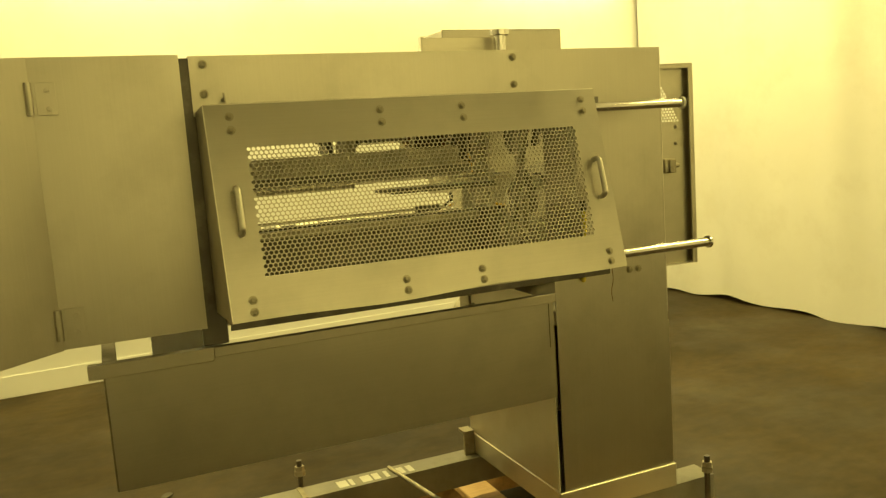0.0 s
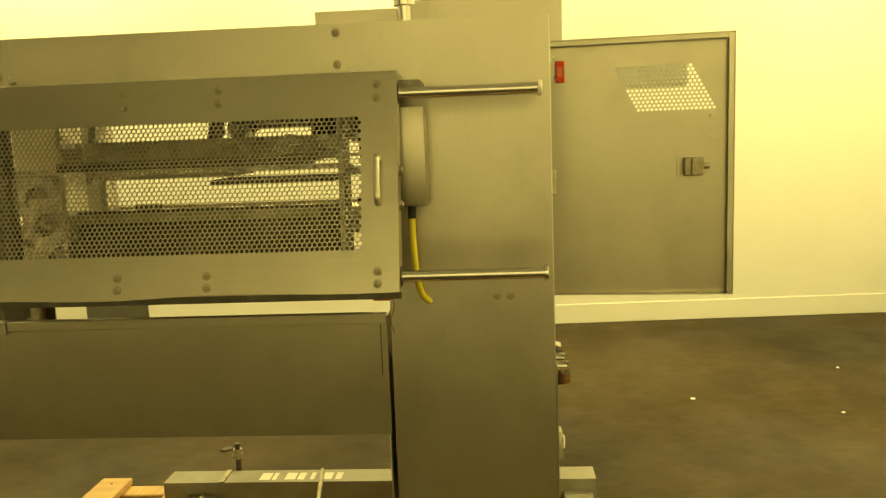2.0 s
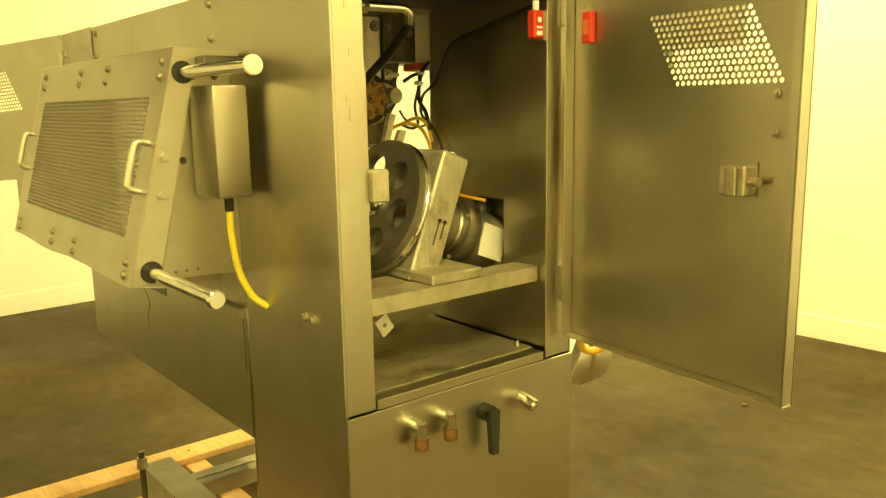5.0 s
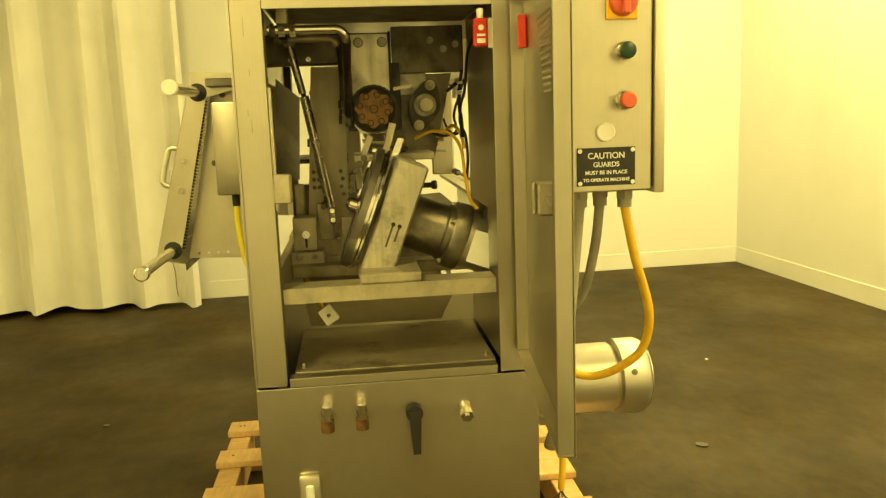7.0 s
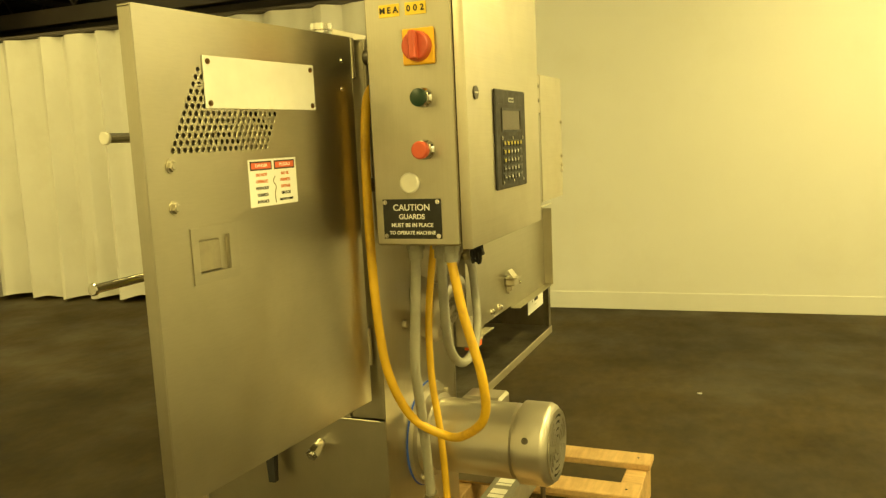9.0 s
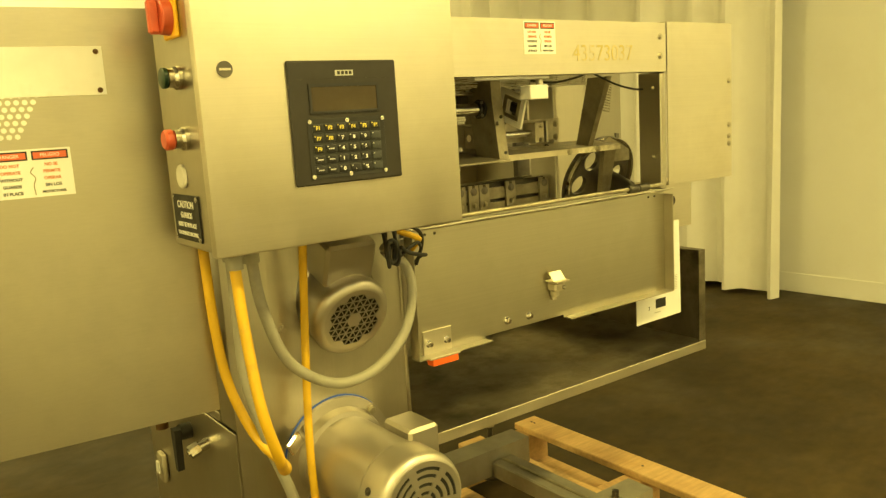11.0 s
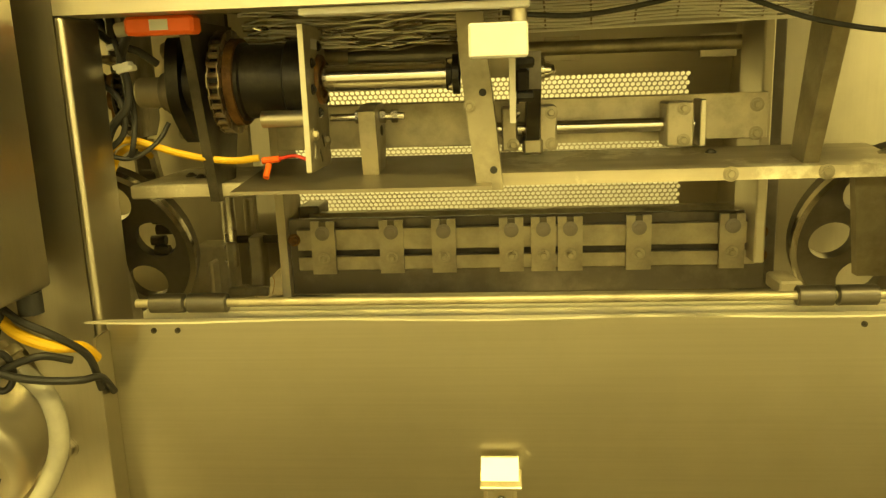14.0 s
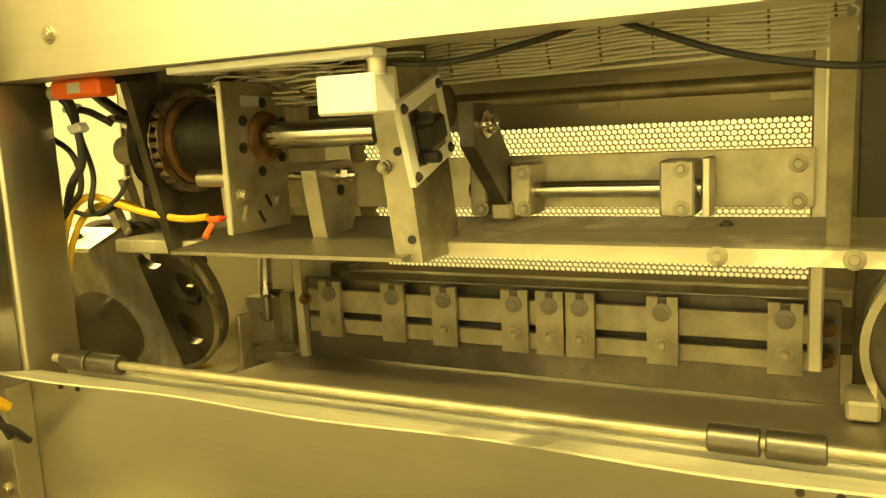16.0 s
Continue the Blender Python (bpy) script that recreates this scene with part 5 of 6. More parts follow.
foot = [q for i in range(ncol) for q in ((cell_at(i, 0)[0] - half, cell_at(i, 0)[1] - low), (cell_at(i, 0)[0], cell_at(i, 0)[1] - high))] + [(cell_at(ncol - 1, 0)[0] + half, cell_at(0, 0)[1] - low)]
head = [q for i in range(ncol) for q in ((cell_at(i, nrow)[0] - half, cell_at(i, nrow)[1] + low), (cell_at(i, nrow)[0], cell_at(i, nrow)[1] + high))] + [(cell_at(ncol - 1, nrow)[0] + half, cell_at(0, nrow)[1] + low)]
right = [(cell_at(ncol - 1, j)[0] + half, cell_at(0, j)[1] + sg_ * low) for j in range(nrow + 1) for sg_ in (-1, 1)]
left = [(cell_at(0, j)[0] - half, cell_at(0, j)[1] + sg_ * low) for j in range(nrow + 1) for sg_ in (-1, 1)]
window = foot + right[1:-1] + head[::-1] + left[::-1][1:-1]
outer = [(U0, V1), (U0, V0)] + [(U0 + (U1 - U0) * k / 24, V0 + 0.004 * math.sin(math.pi * k / 24) * math.sin(1.3 + k * 0.42)) for k in range(1, 24)] + [(U1, V0), (U1, V1)]
bm = holed(B(), outer, [window], 0.002, GM)
GD = part("front_guard", bm, STEEL_H, MC, "sloping steel guard with a perforated window")
cell = []
for k in range(12):
    a = math.pi / 6 * k
    ro = high if k % 2 else half
    cell.append((ro * math.cos(a), ro * math.sin(a)))
cell = cell + [(hr * math.cos(math.pi / 6 * k), hr * math.sin(math.pi / 6 * k)) for k in range(12)]
verts, faces = [], []
for j in range(nrow + 1):
    for i in range(ncol):
        cu, cv = cell_at(i, j)
        o = len(verts)
        for w_ in (0.002, 0.0):
            verts += [tuple(GM @ Vector((cu + a, cv + b, w_))) for a, b in cell]
        for k in range(12):
            k2 = (k + 1) % 12
            faces.append((o + k, o + k2, o + 12 + k2, o + 12 + k))
            faces.append((o + 24 + k2, o + 24 + k, o + 36 + k, o + 36 + k2))
            faces.append((o + 12 + k, o + 12 + k2, o + 36 + k2, o + 36 + k))
raw("perforated_sheet", verts, faces, STEEL_H, GD, "perforated steel sheet with staggered round holes")
part("guard_side", slab(B(), [GM @ Vector((U0, V1, -0.0005)), GM @ Vector((U0, V0, -0.0005)), Vector((U0, -0.015, 0.950)), Vector((U0, -0.013, 1.352))], (0.002, 0, 0)), STEEL, GD)
part("guard_side", slab(B(), [GM @ Vector((U1 - 0.002, V1, -0.0005)), GM @ Vector((U1 - 0.002, V0, -0.0005)), Vector((U1 - 0.002, -0.178, 0.968)), Vector((U1 - 0.002, -0.097, 1.305)), Vector((U1 - 0.002, -0.012, 1.326)), Vector((U1 - 0.002, -0.011, 1.352))], (0.002, 0, 0)), STEEL, GD)
# Thin pale strips paint the bright glint along the guard's and column's edges.
edge = B()
box(edge, U0 - 0.0006, U0 + 0.0014, V0 + 0.004, V1, 0.0021, 0.0027, 0, GM)
part("worn_edge", edge, LIPM, GD, "pale strip painting the edge highlight")
edge = B()
box(edge, U0 + 0.002, U1 - 0.001, V1 - 0.0016, V1 + 0.0004, 0.0021, 0.0027, 0, GM)
part("worn_edge", edge, LIPM, GD, "pale strip painting the edge highlight")
part("worn_edge", box(B(), -0.0016, 0.0006, -0.0007, -0.0001, 0.78, 1.462), LIPM, front, "pale strip painting the edge highlight")
# fixed cheek plate behind the guard, with a row of small holes at its foot
cheek = holed(B(), [(-0.172, 0.957), (-0.0006, 0.950), (-0.0006, 1.345), (-0.088, 1.345), (-0.100, 1.30)], [ring(yy, 0.9665, 0.0032, 8) for yy in (-0.150, -0.129, -0.108, -0.087)], 0.003, Matrix(((0, 0, 1, -0.353), (1, 0, 0, 0), (0, 1, 0, 0), (0, 0, 0, 1))))
ck = part("cheek_plate", cheek, STEEL, MC, "fixed steel cheek plate behind the guard")
bolts("bolt", [(-0.350, -0.072, 1.312), (-0.350, -0.032, 1.312), (-0.350, -0.10, 1.165)], PX, DARK, ck, 0.005, 0.004)
# tension spring along the slit
spa, spb = Vector((-0.300, -0.103, 1.300)), Vector((-0.300, -0.176, 0.985))
line = []
for k in range(46 * 8):
    f_ = k / (46 * 8 - 1)
    line.append(spa.lerp(spb, f_) + 0.0055 * (Vector(PX) * math.cos(k * math.pi / 4) + Vector((0, 0.97, -0.23)) * math.sin(k * math.pi / 4)))
part("tension_spring", tube(B(), None, 0.0022, 5, 1, line), BLACK, MC, "long dark tension spring")
bm = B()
slab(bm, [GM @ Vector((U0 + 0.0025, V1, -0.0005)), GM @ Vector((U1 - 0.0025, V1, -0.0005)), Vector((U1 - 0.0025, -0.013, 1.352)), Vector((U0 + 0.0025, -0.013, 1.352))], (0, 0, -0.002))
part("guard_top", bm, STEEL_H, GD)
bm = B()
slab(bm, [GM @ Vector((U0 + 0.0025, V0 + 0.003, -0.001)), GM @ Vector((U1 - 0.0025, V0 + 0.003, -0.001)), Vector((U1 - 0.0025, -0.17, 0.955)), Vector((U0 + 0.0025, -0.17, 0.955))], (0, 0, -0.002))
part("guard_bottom", bm, STEEL_H, GD)
# Lip takes dark steel to paint the shade under the guard's edge.
part("guard_lip", box(B(), U0 + 0.004, U1 - 0.004, -0.1695, -0.1675, 0.939, 0.9545, 0.0006), DARK, GD, "turned-down lip coloured dark for the shaded underside")
gn = GM.to_3x3() @ Vector(PZ)
rows_ = [(uu, vv) for uu in (-1.10, -0.803, -0.622, -0.327) for vv in (0.0, -0.026)] + [(uu, vv) for uu in (-1.105, -0.806, -0.64, -0.329) for vv in (-0.346, -0.368)]
bolts("bolt", [GM @ Vector((uu, vv, 0.002)) for uu, vv in rows_], gn, DULL, GD, 0.0062, 0.005)
bolts("bolt", [(U1, -0.155, 1.175), (U1, -0.163, 1.112)], PX, STEEL, GD, 0.0085, 0.006)
for uu in (-1.108, -0.325):
    pts = [GM @ Vector((uu, vv, ww)) for vv, ww in ((-0.140, 0.002), (-0.140, 0.014), (-0.144, 0.022), (-0.154, 0.025), (-0.209, 0.025), (-0.219, 0.022), (-0.223, 0.014), (-0.223, 0.002))]
    part("pull_handle", tube(B(), pts, 0.0062, 12, 5), LIPM, GD, "bent bar pull handle")
for (yy, zz) in ((-0.113, 1.316), (-0.192, 0.985)):
    r_ = part("guide_rod", lathe(B(), (-0.30, yy, zz), PX, [(0, 0.0105), (0.268, 0.0105)], 20), POLISH, MC, "polished steel guide rod")
    part("end_cap", lathe(B(), (-0.0318, yy, zz), PX, [(0, 0.0145), (0.006, 0.0145), (0.008, 0.012)], 20), CREAM if zz > 1.2 else POLISH, r_)
    part("rod_hole", lathe(B(), (U1 + 0.0003, yy, zz), PX, [(0, 0.019), (0.0008, 0.019)], 20), RUBBER, GD, "dark hole in the side sheet")
part("red_thread", tube(B(), [(-0.31, -0.20, 0.957), (-0.305, -0.195, 0.93), (-0.312, -0.197, 0.905), (-0.307, -0.194, 0.88)], 0.0008, 6), RUST, GD)
bm = box(B(), -0.30, -0.25, -0.09, -0.0005, 1.325, 1.342, 0.002)
part("rod_bracket", bm, DARK, MC)
part("inner_rod", cyl(B(), (-1.084, 0.126, 1.314), (-0.45, 0.126, 1.314), 0.0095, 14), DULL, MC)
# switch box and cable on the column
bm = box(B(), -0.3495, -0.246, -0.082, -0.020, 1.102, 1.294, 0.004, None, 2)
jb = part("junction_box", bm, STEEL, MC, "narrow steel switch cover on the cheek plate")
part("gland", cyl(B(), (-0.280, -0.050, 1.102), (-0.280, -0.050, 1.076), 0.008, 12), RUBBER, jb)
part("cable", tube(B(), [(-0.280, -0.050, 1.08), (-0.280, -0.050, 1.04), (-0.277, -0.042, 0.97), (-0.270, -0.022, 0.92), (-0.256, 0.001, 0.897)], 0.0065, 12), GREENYEL, jb, "yellow cable into the column")
# left post of the front opening
part("front_post", box(B(), -1.176, -1.125, 0.004, 0.023, 0.879, 1.4595, 0.002), DARK, MC)
part("hook", tube(B(), [(-1.09, -0.001, 1.375), (-1.088, -0.02, 1.372), (-1.088, -0.022, 1.388)], 0.003, 8), STEEL, MC)

# ---- far end housing ----
bm = slab(B(), [(-1.438, 0, 1.466), (-1.166, 0, 1.466), (-1.166, 0, 0.916), (-1.438, 0, 0.916)], (0, 0.003, 0))
box(bm, -1.432, -1.166, 0.0035, 0.5315, 1.463, 1.466)
part("far_front_panel", bm, STEEL, MC)
bm = slab(B(), [(-1.438, 0.532, 1.466), (-1.172, 0.532, 1.466), (-1.172, 0.532, 1.068), (-1.438, 0.532, 1.068)], (0, 0.003, 0))
box(bm, -1.438, -1.1725, 0.49, 0.5315, 1.068, 1.071)
fb = part("far_back_panel", bm, SATIN, MC)
bolts("bolt", [(-1.425, 0.535, 1.32), (-1.425, 0.535, 1.205), (-1.425, 0.535, 1.175), (-1.425, 0.535, 1.155)], PY, STEEL, fb, 0.0055, 0.004)
bm = box(B(), -1.44, -1.20, 0.40, 0.403, 0.925, 1.0675)
lp = part("far_low_panel", bm, SATIN, MC)
bm = lathe(B(), (-1.252, 0.403, 1.018), PY, [(0, 0.009), (0.06, 0.009), (0.062, 0.014), (0.074, 0.016), (0.08, 0.013)], 20)
part("knob", bm, DARK, lp)
disc("pulley", Vector((-1.255, 0.222, 1.066)), MC)
part("far_shaft", cyl(B(), (-1.285, 0.20, 1.075), (-1.285, 0.40, 0.995), 0.03, 20), DARK, MC)
FA = Vector((-0.883, -0.469, 0)).normalized()
fd_m = Matrix.Translation((-1.434, -0.001, 0)) @ Matrix(((FA.x, 0, -FA.y, 0), (FA.y, 0, FA.x, 0), (-0.075, 1, 0, 0), (0, 0, 0, 1)))
holes = [ring(0.352 - 0.0110 * i + 0.0048 * j, 1.278 + 0.0098 * j, 0.0040, 8) for i in range(16) for j in range(12)]
bm = holed(B(), [(0.0005, 1.07), (0.53, 1.07), (0.53, 1.466), (0.0005, 1.466)], [*holes, rect(0.43, 0.475, 1.155, 1.20)], 0.002, fd_m)
holed(bm, rect(0.0005, 0.24, 0.915, 1.0699), [], 0.002, fd_m)
fdoor = part("far_end_door", bm, STEEL, MC, "open far end door with a perforated patch")
part("pull", box(B(), 0.425, 0.48, -0.004, 0.012, 0, 0.055, 0.001, fd_m @ Matrix.Translation((0, 1.15, 0)) @ Matrix(((1, 0, 0, 0), (0, 0, 1, 0), (0, 1, 0, 0), (0, 0, 0, 1)))), DARK, fdoor)
for hz in (1.36, 0.935):
    bm = cyl(B(), (-1.436, -0.007, hz), (-1.436, -0.007, hz + 0.06), 0.0065, 12)
    box(bm, -1.425, -1.390, -0.003, -0.0005, hz, hz + 0.06, 0.0005)
    hh = part("hinge", bm, STEEL, fdoor)
    bolts("bolt", [(-1.405, -0.003, hz + 0.012), (-1.405, -0.003, hz + 0.046)], NY, STEEL, hh, 0.006, 0.005)

# ---- back flap, hanging open: a shallow pan ----
bm = slab(B(), [(-1.146, 0.540, 1.0565), (-0.366, 0.540, 1.0565), (-0.366, 0.540, 0.806), (-0.553, 0.540, 0.806), (-0.553, 0.540, 0.813), (-0.784, 0.540, 0.813), (-0.784, 0.540, 0.806), (-1.146, 0.540, 0.806)], (0, -0.002, 0))
FLP = part("back_flap", bm, FLAPM, MC, "steel flap door hanging open on its hinge rod")
bm = B()
n = 30
for k in range(n):
    x0, x1 = -0.362 - 0.788 * k / n, -0.362 - 0.788 * (k + 1) / n
    y0, y1 = 0.572 + 0.0035 * math.sin(k * 0.55), 0.572 + 0.0035 * math.sin((k + 1) * 0.55)
    slab(bm, [(x0, 0.5225, 1.0525), (x1, 0.5225, 1.0525), (x1, y1, 1.0655), (x0, y0, 1.0655)], (0, 0, 0.002))
bmesh.ops.remove_doubles(bm, verts=bm.verts, dist=0.0001)
part("flap_lip", bm, SILLM, FLP, "slightly wavy folded lip")
for x0 in (-0.3685, -1.146):
    part("flap_side", box(B(), x0, x0 + 0.0025, 0.5405, 0.568, 0.8085, 1.050, 0.0006), STEEL, FLP)
for x0, x1 in ((-0.553, -0.3655), (-1.146, -0.784)):
    part("flap_edge", box(B(), x0, x1, 0.5405, 0.566, 0.8055, 0.808, 0.0006), STEEL, FLP)
bm = B()
box(bm, -0.771, -0.731, 0.5405, 0.577, 0.898, 0.902, 0.001)
slab(bm, [(-0.768, 0.562, 0.902), (-0.732, 0.562, 0.902), (-0.732, 0.549, 0.92), (-0.768, 0.549, 0.92)], (0, 0.003, 0))
box(bm, -0.766, -0.734, 0.5405, 0.569, 0.878, 0.8975, 0.004)
box(bm, -0.759, -0.741, 0.5405, 0.557, 0.863, 0.8775, 0.003)
box(bm, -0.756, -0.744, 0.5405, 0.549, 0.855, 0.8675, 0.001)
cl_ = part("catch", bm, SATIN, FLP)
bolts("bolt", [(-0.751, 0.577, 0.888)], PY, POLISH, cl_, 0.004, 0.003)
bolts("bolt", [(-0.615, 0.54, 0.834), (-0.678, 0.54, 0.832)], PY, POLISH, FLP, 0.0065, 0.008)
bolts("bolt", [(-0.414, 0.54, 1.048), (-0.438, 0.54, 1.048), (-1.085, 0.54, 1.048), (-1.108, 0.54, 1.048)], PY, DARK, FLP, 0.0021, 0.002)
bm = box(B(), -0.462, -0.392, 0.5405, 0.544, 0.803, 0.856, 0.001)
box(bm, -0.464, -0.390, 0.5445, 0.569, 0.803, 0.807, 0.001)
br = part("flap_bracket", bm, SATIN, FLP)
bolts("bolt", [(-0.448, 0.544, 0.83), (-0.404, 0.544, 0.83)], PY, POLISH, br, 0.0055, 0.01)
part("magnet_key", box(B(), -0.460, -0.397, 0.545, 0.567, 0.789, 0.8025, 0.001), ORANGE, br, "bright orange plastic key")
part("hinge_rod", cyl(B(), (-1.165, 0.527, 1.072), (-0.393, 0.527, 1.072), 0.0045, 16), DULL, FLP, "long bare hinge rod")
for a, b in ((-0.408, -0.443), (-0.446, -0.486), (-1.028, -1.061), (-1.064, -1.100)):
    part("hinge_knuckle", lathe(B(), (a, 0.527, 1.072), (-1, 0, 0), [(0, 0.0085), (0.001, 0.0098), (a - b - 0.001, 0.0098), (a - b, 0.0085)], 16), DARK, FLP)
bm = box(B(), -1.17, -0.392, 0.485, 0.515, 1.050, 1.060, 0.001)
part("flap_sill", bm, SILLM, MC)

# sheet of paper in a sleeve, hung behind the flap
bm = slab(B(), [(-1.258, 0.4975, 0.968), (-1.082, 0.4975, 0.968), (-1.080, 0.500, 0.716), (-1.258, 0.500, 0.718)], (0, 0.0012, 0))
pp = tagged(part("paper_sheet", bm, PAPER), "white instruction sheet in a clear sleeve, hanging at the tray", "paper")
writing("print", "7", 0.014, INK, pp, facing((-1.128, 0.5022, 0.752), PY))
bm = box(B(), -1.195, -1.155, 0.5012, 0.5018, 0.748, 0.772)
part("printed_block", bm, INK, pp)
for k in range(9):
    part("printed_line", box(B(), -1.245, -1.225 + 0.004 * ((k * 7) % 3), 0.5006, 0.5011, 0.822 - 0.0045 * k, 0.8236 - 0.0045 * k), LABEL, pp)
part("printed_line", box(B(), -1.175, -1.150, 0.5012, 0.5018, 0.736, 0.738), LABEL, pp)

# marks on the back top panel
sticker(beam_top, facing((-0.748, 0.5353, 1.425), PY), 0.092, 0.068)
writing("pencil_number", "43573037", 0.050, PENCIL, beam_top, facing((-0.945, 0.5354, 1.391), PY))

# ---- inside, behind the back opening ----
BS = -0.112  # slope of the beam's top, falling towards the back opening


def beam_z(y):
    return 1.171 + BS * (y - 0.352)


bm = slab(B(), [(-1.205, 0.352, 1.157), (-1.205, 0.352, 1.171), (-1.205, 0.236, beam_z(0.236)), (-1.205, 0.236, beam_z(0.236) - 0.007), (-1.205, 0.344, 1.165), (-1.205, 0.344, 1.157)], (0.459, 0, 0))
bmn = part("main_beam", bm, BEAMTOP, MC, "worn pale beam across the opening")
part("beam_plate", slab(B(), [(-0.7455, 0.426, 1.1632), (-0.7455, 0.426, 1.167), (-0.7455, 0.236, 1.183), (-0.7455, 0.236, 1.179)], (0.2835, 0, 0)), DRIP, MC, "wide worn plate set in the beam")
part("beam_end", box(B(), -0.4615, -0.33, 0.205, 0.384, 1.155, 1.171, 0.002), BEAMTOP, MC, "worn end of the beam")
bolts("bolt", [(-1.012, 0.352, 1.164), (-1.116, 0.352, 1.164)], PY, DULL, bmn, 0.0065, 0.004)
bolts("bolt", [(-0.37, 0.30, 1.171), (-0.39, 0.32, 1.171), (-1.01, 0.27, beam_z(0.27))], PZ, DARK, bmn, 0.005, 0.003)
part("beam_tail", box(B(), -0.72, -0.4535, 0.06, 0.190, 1.150, 1.160, 0.001), OIL_SHADE, MC)
# Added plate that only darkens a gap otherwise open to the bright wall.
part("rear_guide", box(B(), -0.485, -0.4535, 0.055, 0.118, 0.976, 1.100, 0.002), OIL_SHADE, MC, "dark plate added to close the gap behind the upright")
# slanting bracket, chain wheel, drum
part("slant_plate", slab(B(), [(-0.428, 0.440, 1.347), (-0.428, 0.394, 1.152), (-0.428, 0.3845, 1.152), (-0.428, 0.3845, 1.1715), (-0.428, 0.335, 1.1715), (-0.428, 0.305, 1.25), (-0.428, 0.305, 1.347)], (-0.011, 0, 0)), OIL_SHADE, MC, "oily slanting plate carrying the drive shaft")
CZ, CY = 1.283, 0.372
dr = part("drive_drum", lathe(B(), (-0.466, CY, CZ), (-1, 0, 0), [(0, 0.043), (0.010, 0.043), (0.012, 0.040), (0.058, 0.040), (0.060, 0.044), (0.083, 0.044)], 36), BLACK, MC, "black oily drum")
part("collar", lathe(B(), (-0.462, CY, CZ), (-1, 0, 0), [(0, 0.0475), (0.010, 0.0475)], 36), RUST, dr, "rusty collar")
chain("chain", (-0.455, CY, CZ), PX, 0.053, 30, 0.0105, CHAIN, MC)
part("hub_end", lathe(B(), (-0.4105, CY, CZ), (-1, 0, 0), [(0, 0.030), (0.0285, 0.030), (0.0295, 0.034), (0.045, 0.034)], 24), BLACK, MC)
pl = part("side_plate", box(B(), -0.556, -0.550, 0.335, 0.432, 1.186, 1.340, 0.001), DULL, MC, "upright pale side plate")
bolts("bolt", [(-0.556, CY + 0.036 * math.cos(a), CZ + 0.036 * math.sin(a)) for a in (0.5, 1.6, 2.7, 3.8, 4.9, 6.0)], (-1, 0, 0), BLACK, pl, 0.0042, 0.003)
for yy, zz, an in ((0.412, 1.207, 20), (0.385, 1.200, -35), (0.372, 1.216, -35)):
    part("slot", box(B(), -0.0004, 0.0, -0.0022, 0.0022, -0.008, 0.008, 0, pose(-0.5561, yy, zz, an, 0, 0)), BLACK if an < 0 else POLISH, pl)
part("bright_edge", box(B(), -0.5558, -0.5502, 0.4322, 0.4330, 1.187, 1.339), LIPM, pl, "bright strip along the edge")
bolts("bolt", [(-0.556, 0.415, 1.225), (-0.556, 0.36, 1.215)], (-1, 0, 0), DULL, pl, 0.0055, 0.005)
part("seal_ring", lathe(B(), (-0.5565, CY - 0.002, CZ), (-1, 0, 0), [(0, 0.0275), (0.004, 0.0265), (0.004, 0.021), (0.0015, 0.0195)], 32), RUST, pl, "rusty seal ring")
part("maker_label", box(B(), -0.5568, -0.5564, 0.375, 0.405, 1.315, 1.326), LABEL, pl)
part("spacer", cyl(B(), (-0.500, 0.41, 1.243), (-0.5495, 0.41, 1.243), 0.009, 14), SATIN, MC)
part("main_shaft", cyl(B(), (-0.560, CY - 0.002, 1.284), (-0.712, CY - 0.002, 1.284), 0.0145, 24), POLISH, MC, "polished drive shaft")
part("rear_shaft", cyl(B(), (-0.58, 0.30, 1.305), (-0.74, 0.30, 1.305), 0.022, 24), DARK, MC)
fl_ = part("shaft_flange", lathe(B(), (-0.698, CY - 0.002, 1.284), (-1, 0, 0), [(0, 0.017), (0.006, 0.018), (0.007, 0.022), (0.014, 0.022)], 26), BLACK, MC)
bolts("bolt", [(-0.7045, CY - 0.002 + 0.0195 * math.cos(a), 1.284 + 0.0195 * math.sin(a)) for a in (0.8, 2.4, 4.0, 5.5)], PX, DULL, fl_, 0.003, 0.003)
bk = part("bearing_block", slab(B(), [(-0.730, 0.408, 1.160), (-0.758, 0.408, 1.160), (-0.744, 0.408, 1.298), (-0.740, 0.408, 1.346), (-0.712, 0.408, 1.346), (-0.714, 0.408, 1.298)], (0, -0.085, 0)), DULL, MC, "upright cast bearing block")
bolts("bolt", [(-0.724, 0.409, 1.250)], PY, DULL, bk, 0.005, 0.008)
bolts("hole", [(-0.748, 0.4085, 1.182), (-0.738, 0.4085, 1.264)], PY, RUBBER, bk, 0.003, 0.0004)
part("sensor_box", box(B(), -0.729, -0.783, 0.486, 0.520, 1.297, 1.328, 0.002), WHITE, MC, "small white sensor box")
part("sensor_stub", cyl(B(), (-0.775, 0.50, 1.328), (-0.775, 0.50, 1.347), 0.008, 12), SATIN, MC)
part("white_strip", box(B(), -0.575, -0.785, 0.500, 0.522, 1.3405, 1.347, 0.001), WHITE, MC, "white plastic strip under the top panel")
# square flange with link arm
m4 = Matrix(((0, 0, 1, -0.772), (-0.945, 0.327, 0, 0.4115), (0.327, 0.945, 0, 1.283), (0, 0, 0, 1)))
sf = part("square_flange", holed(B(), rect(-0.043, 0.043, -0.038, 0.038), [rect(-0.030, 0.030, -0.025, 0.025)], 0.006, m4), CREAM, MC, "pale square flange plate set askew")
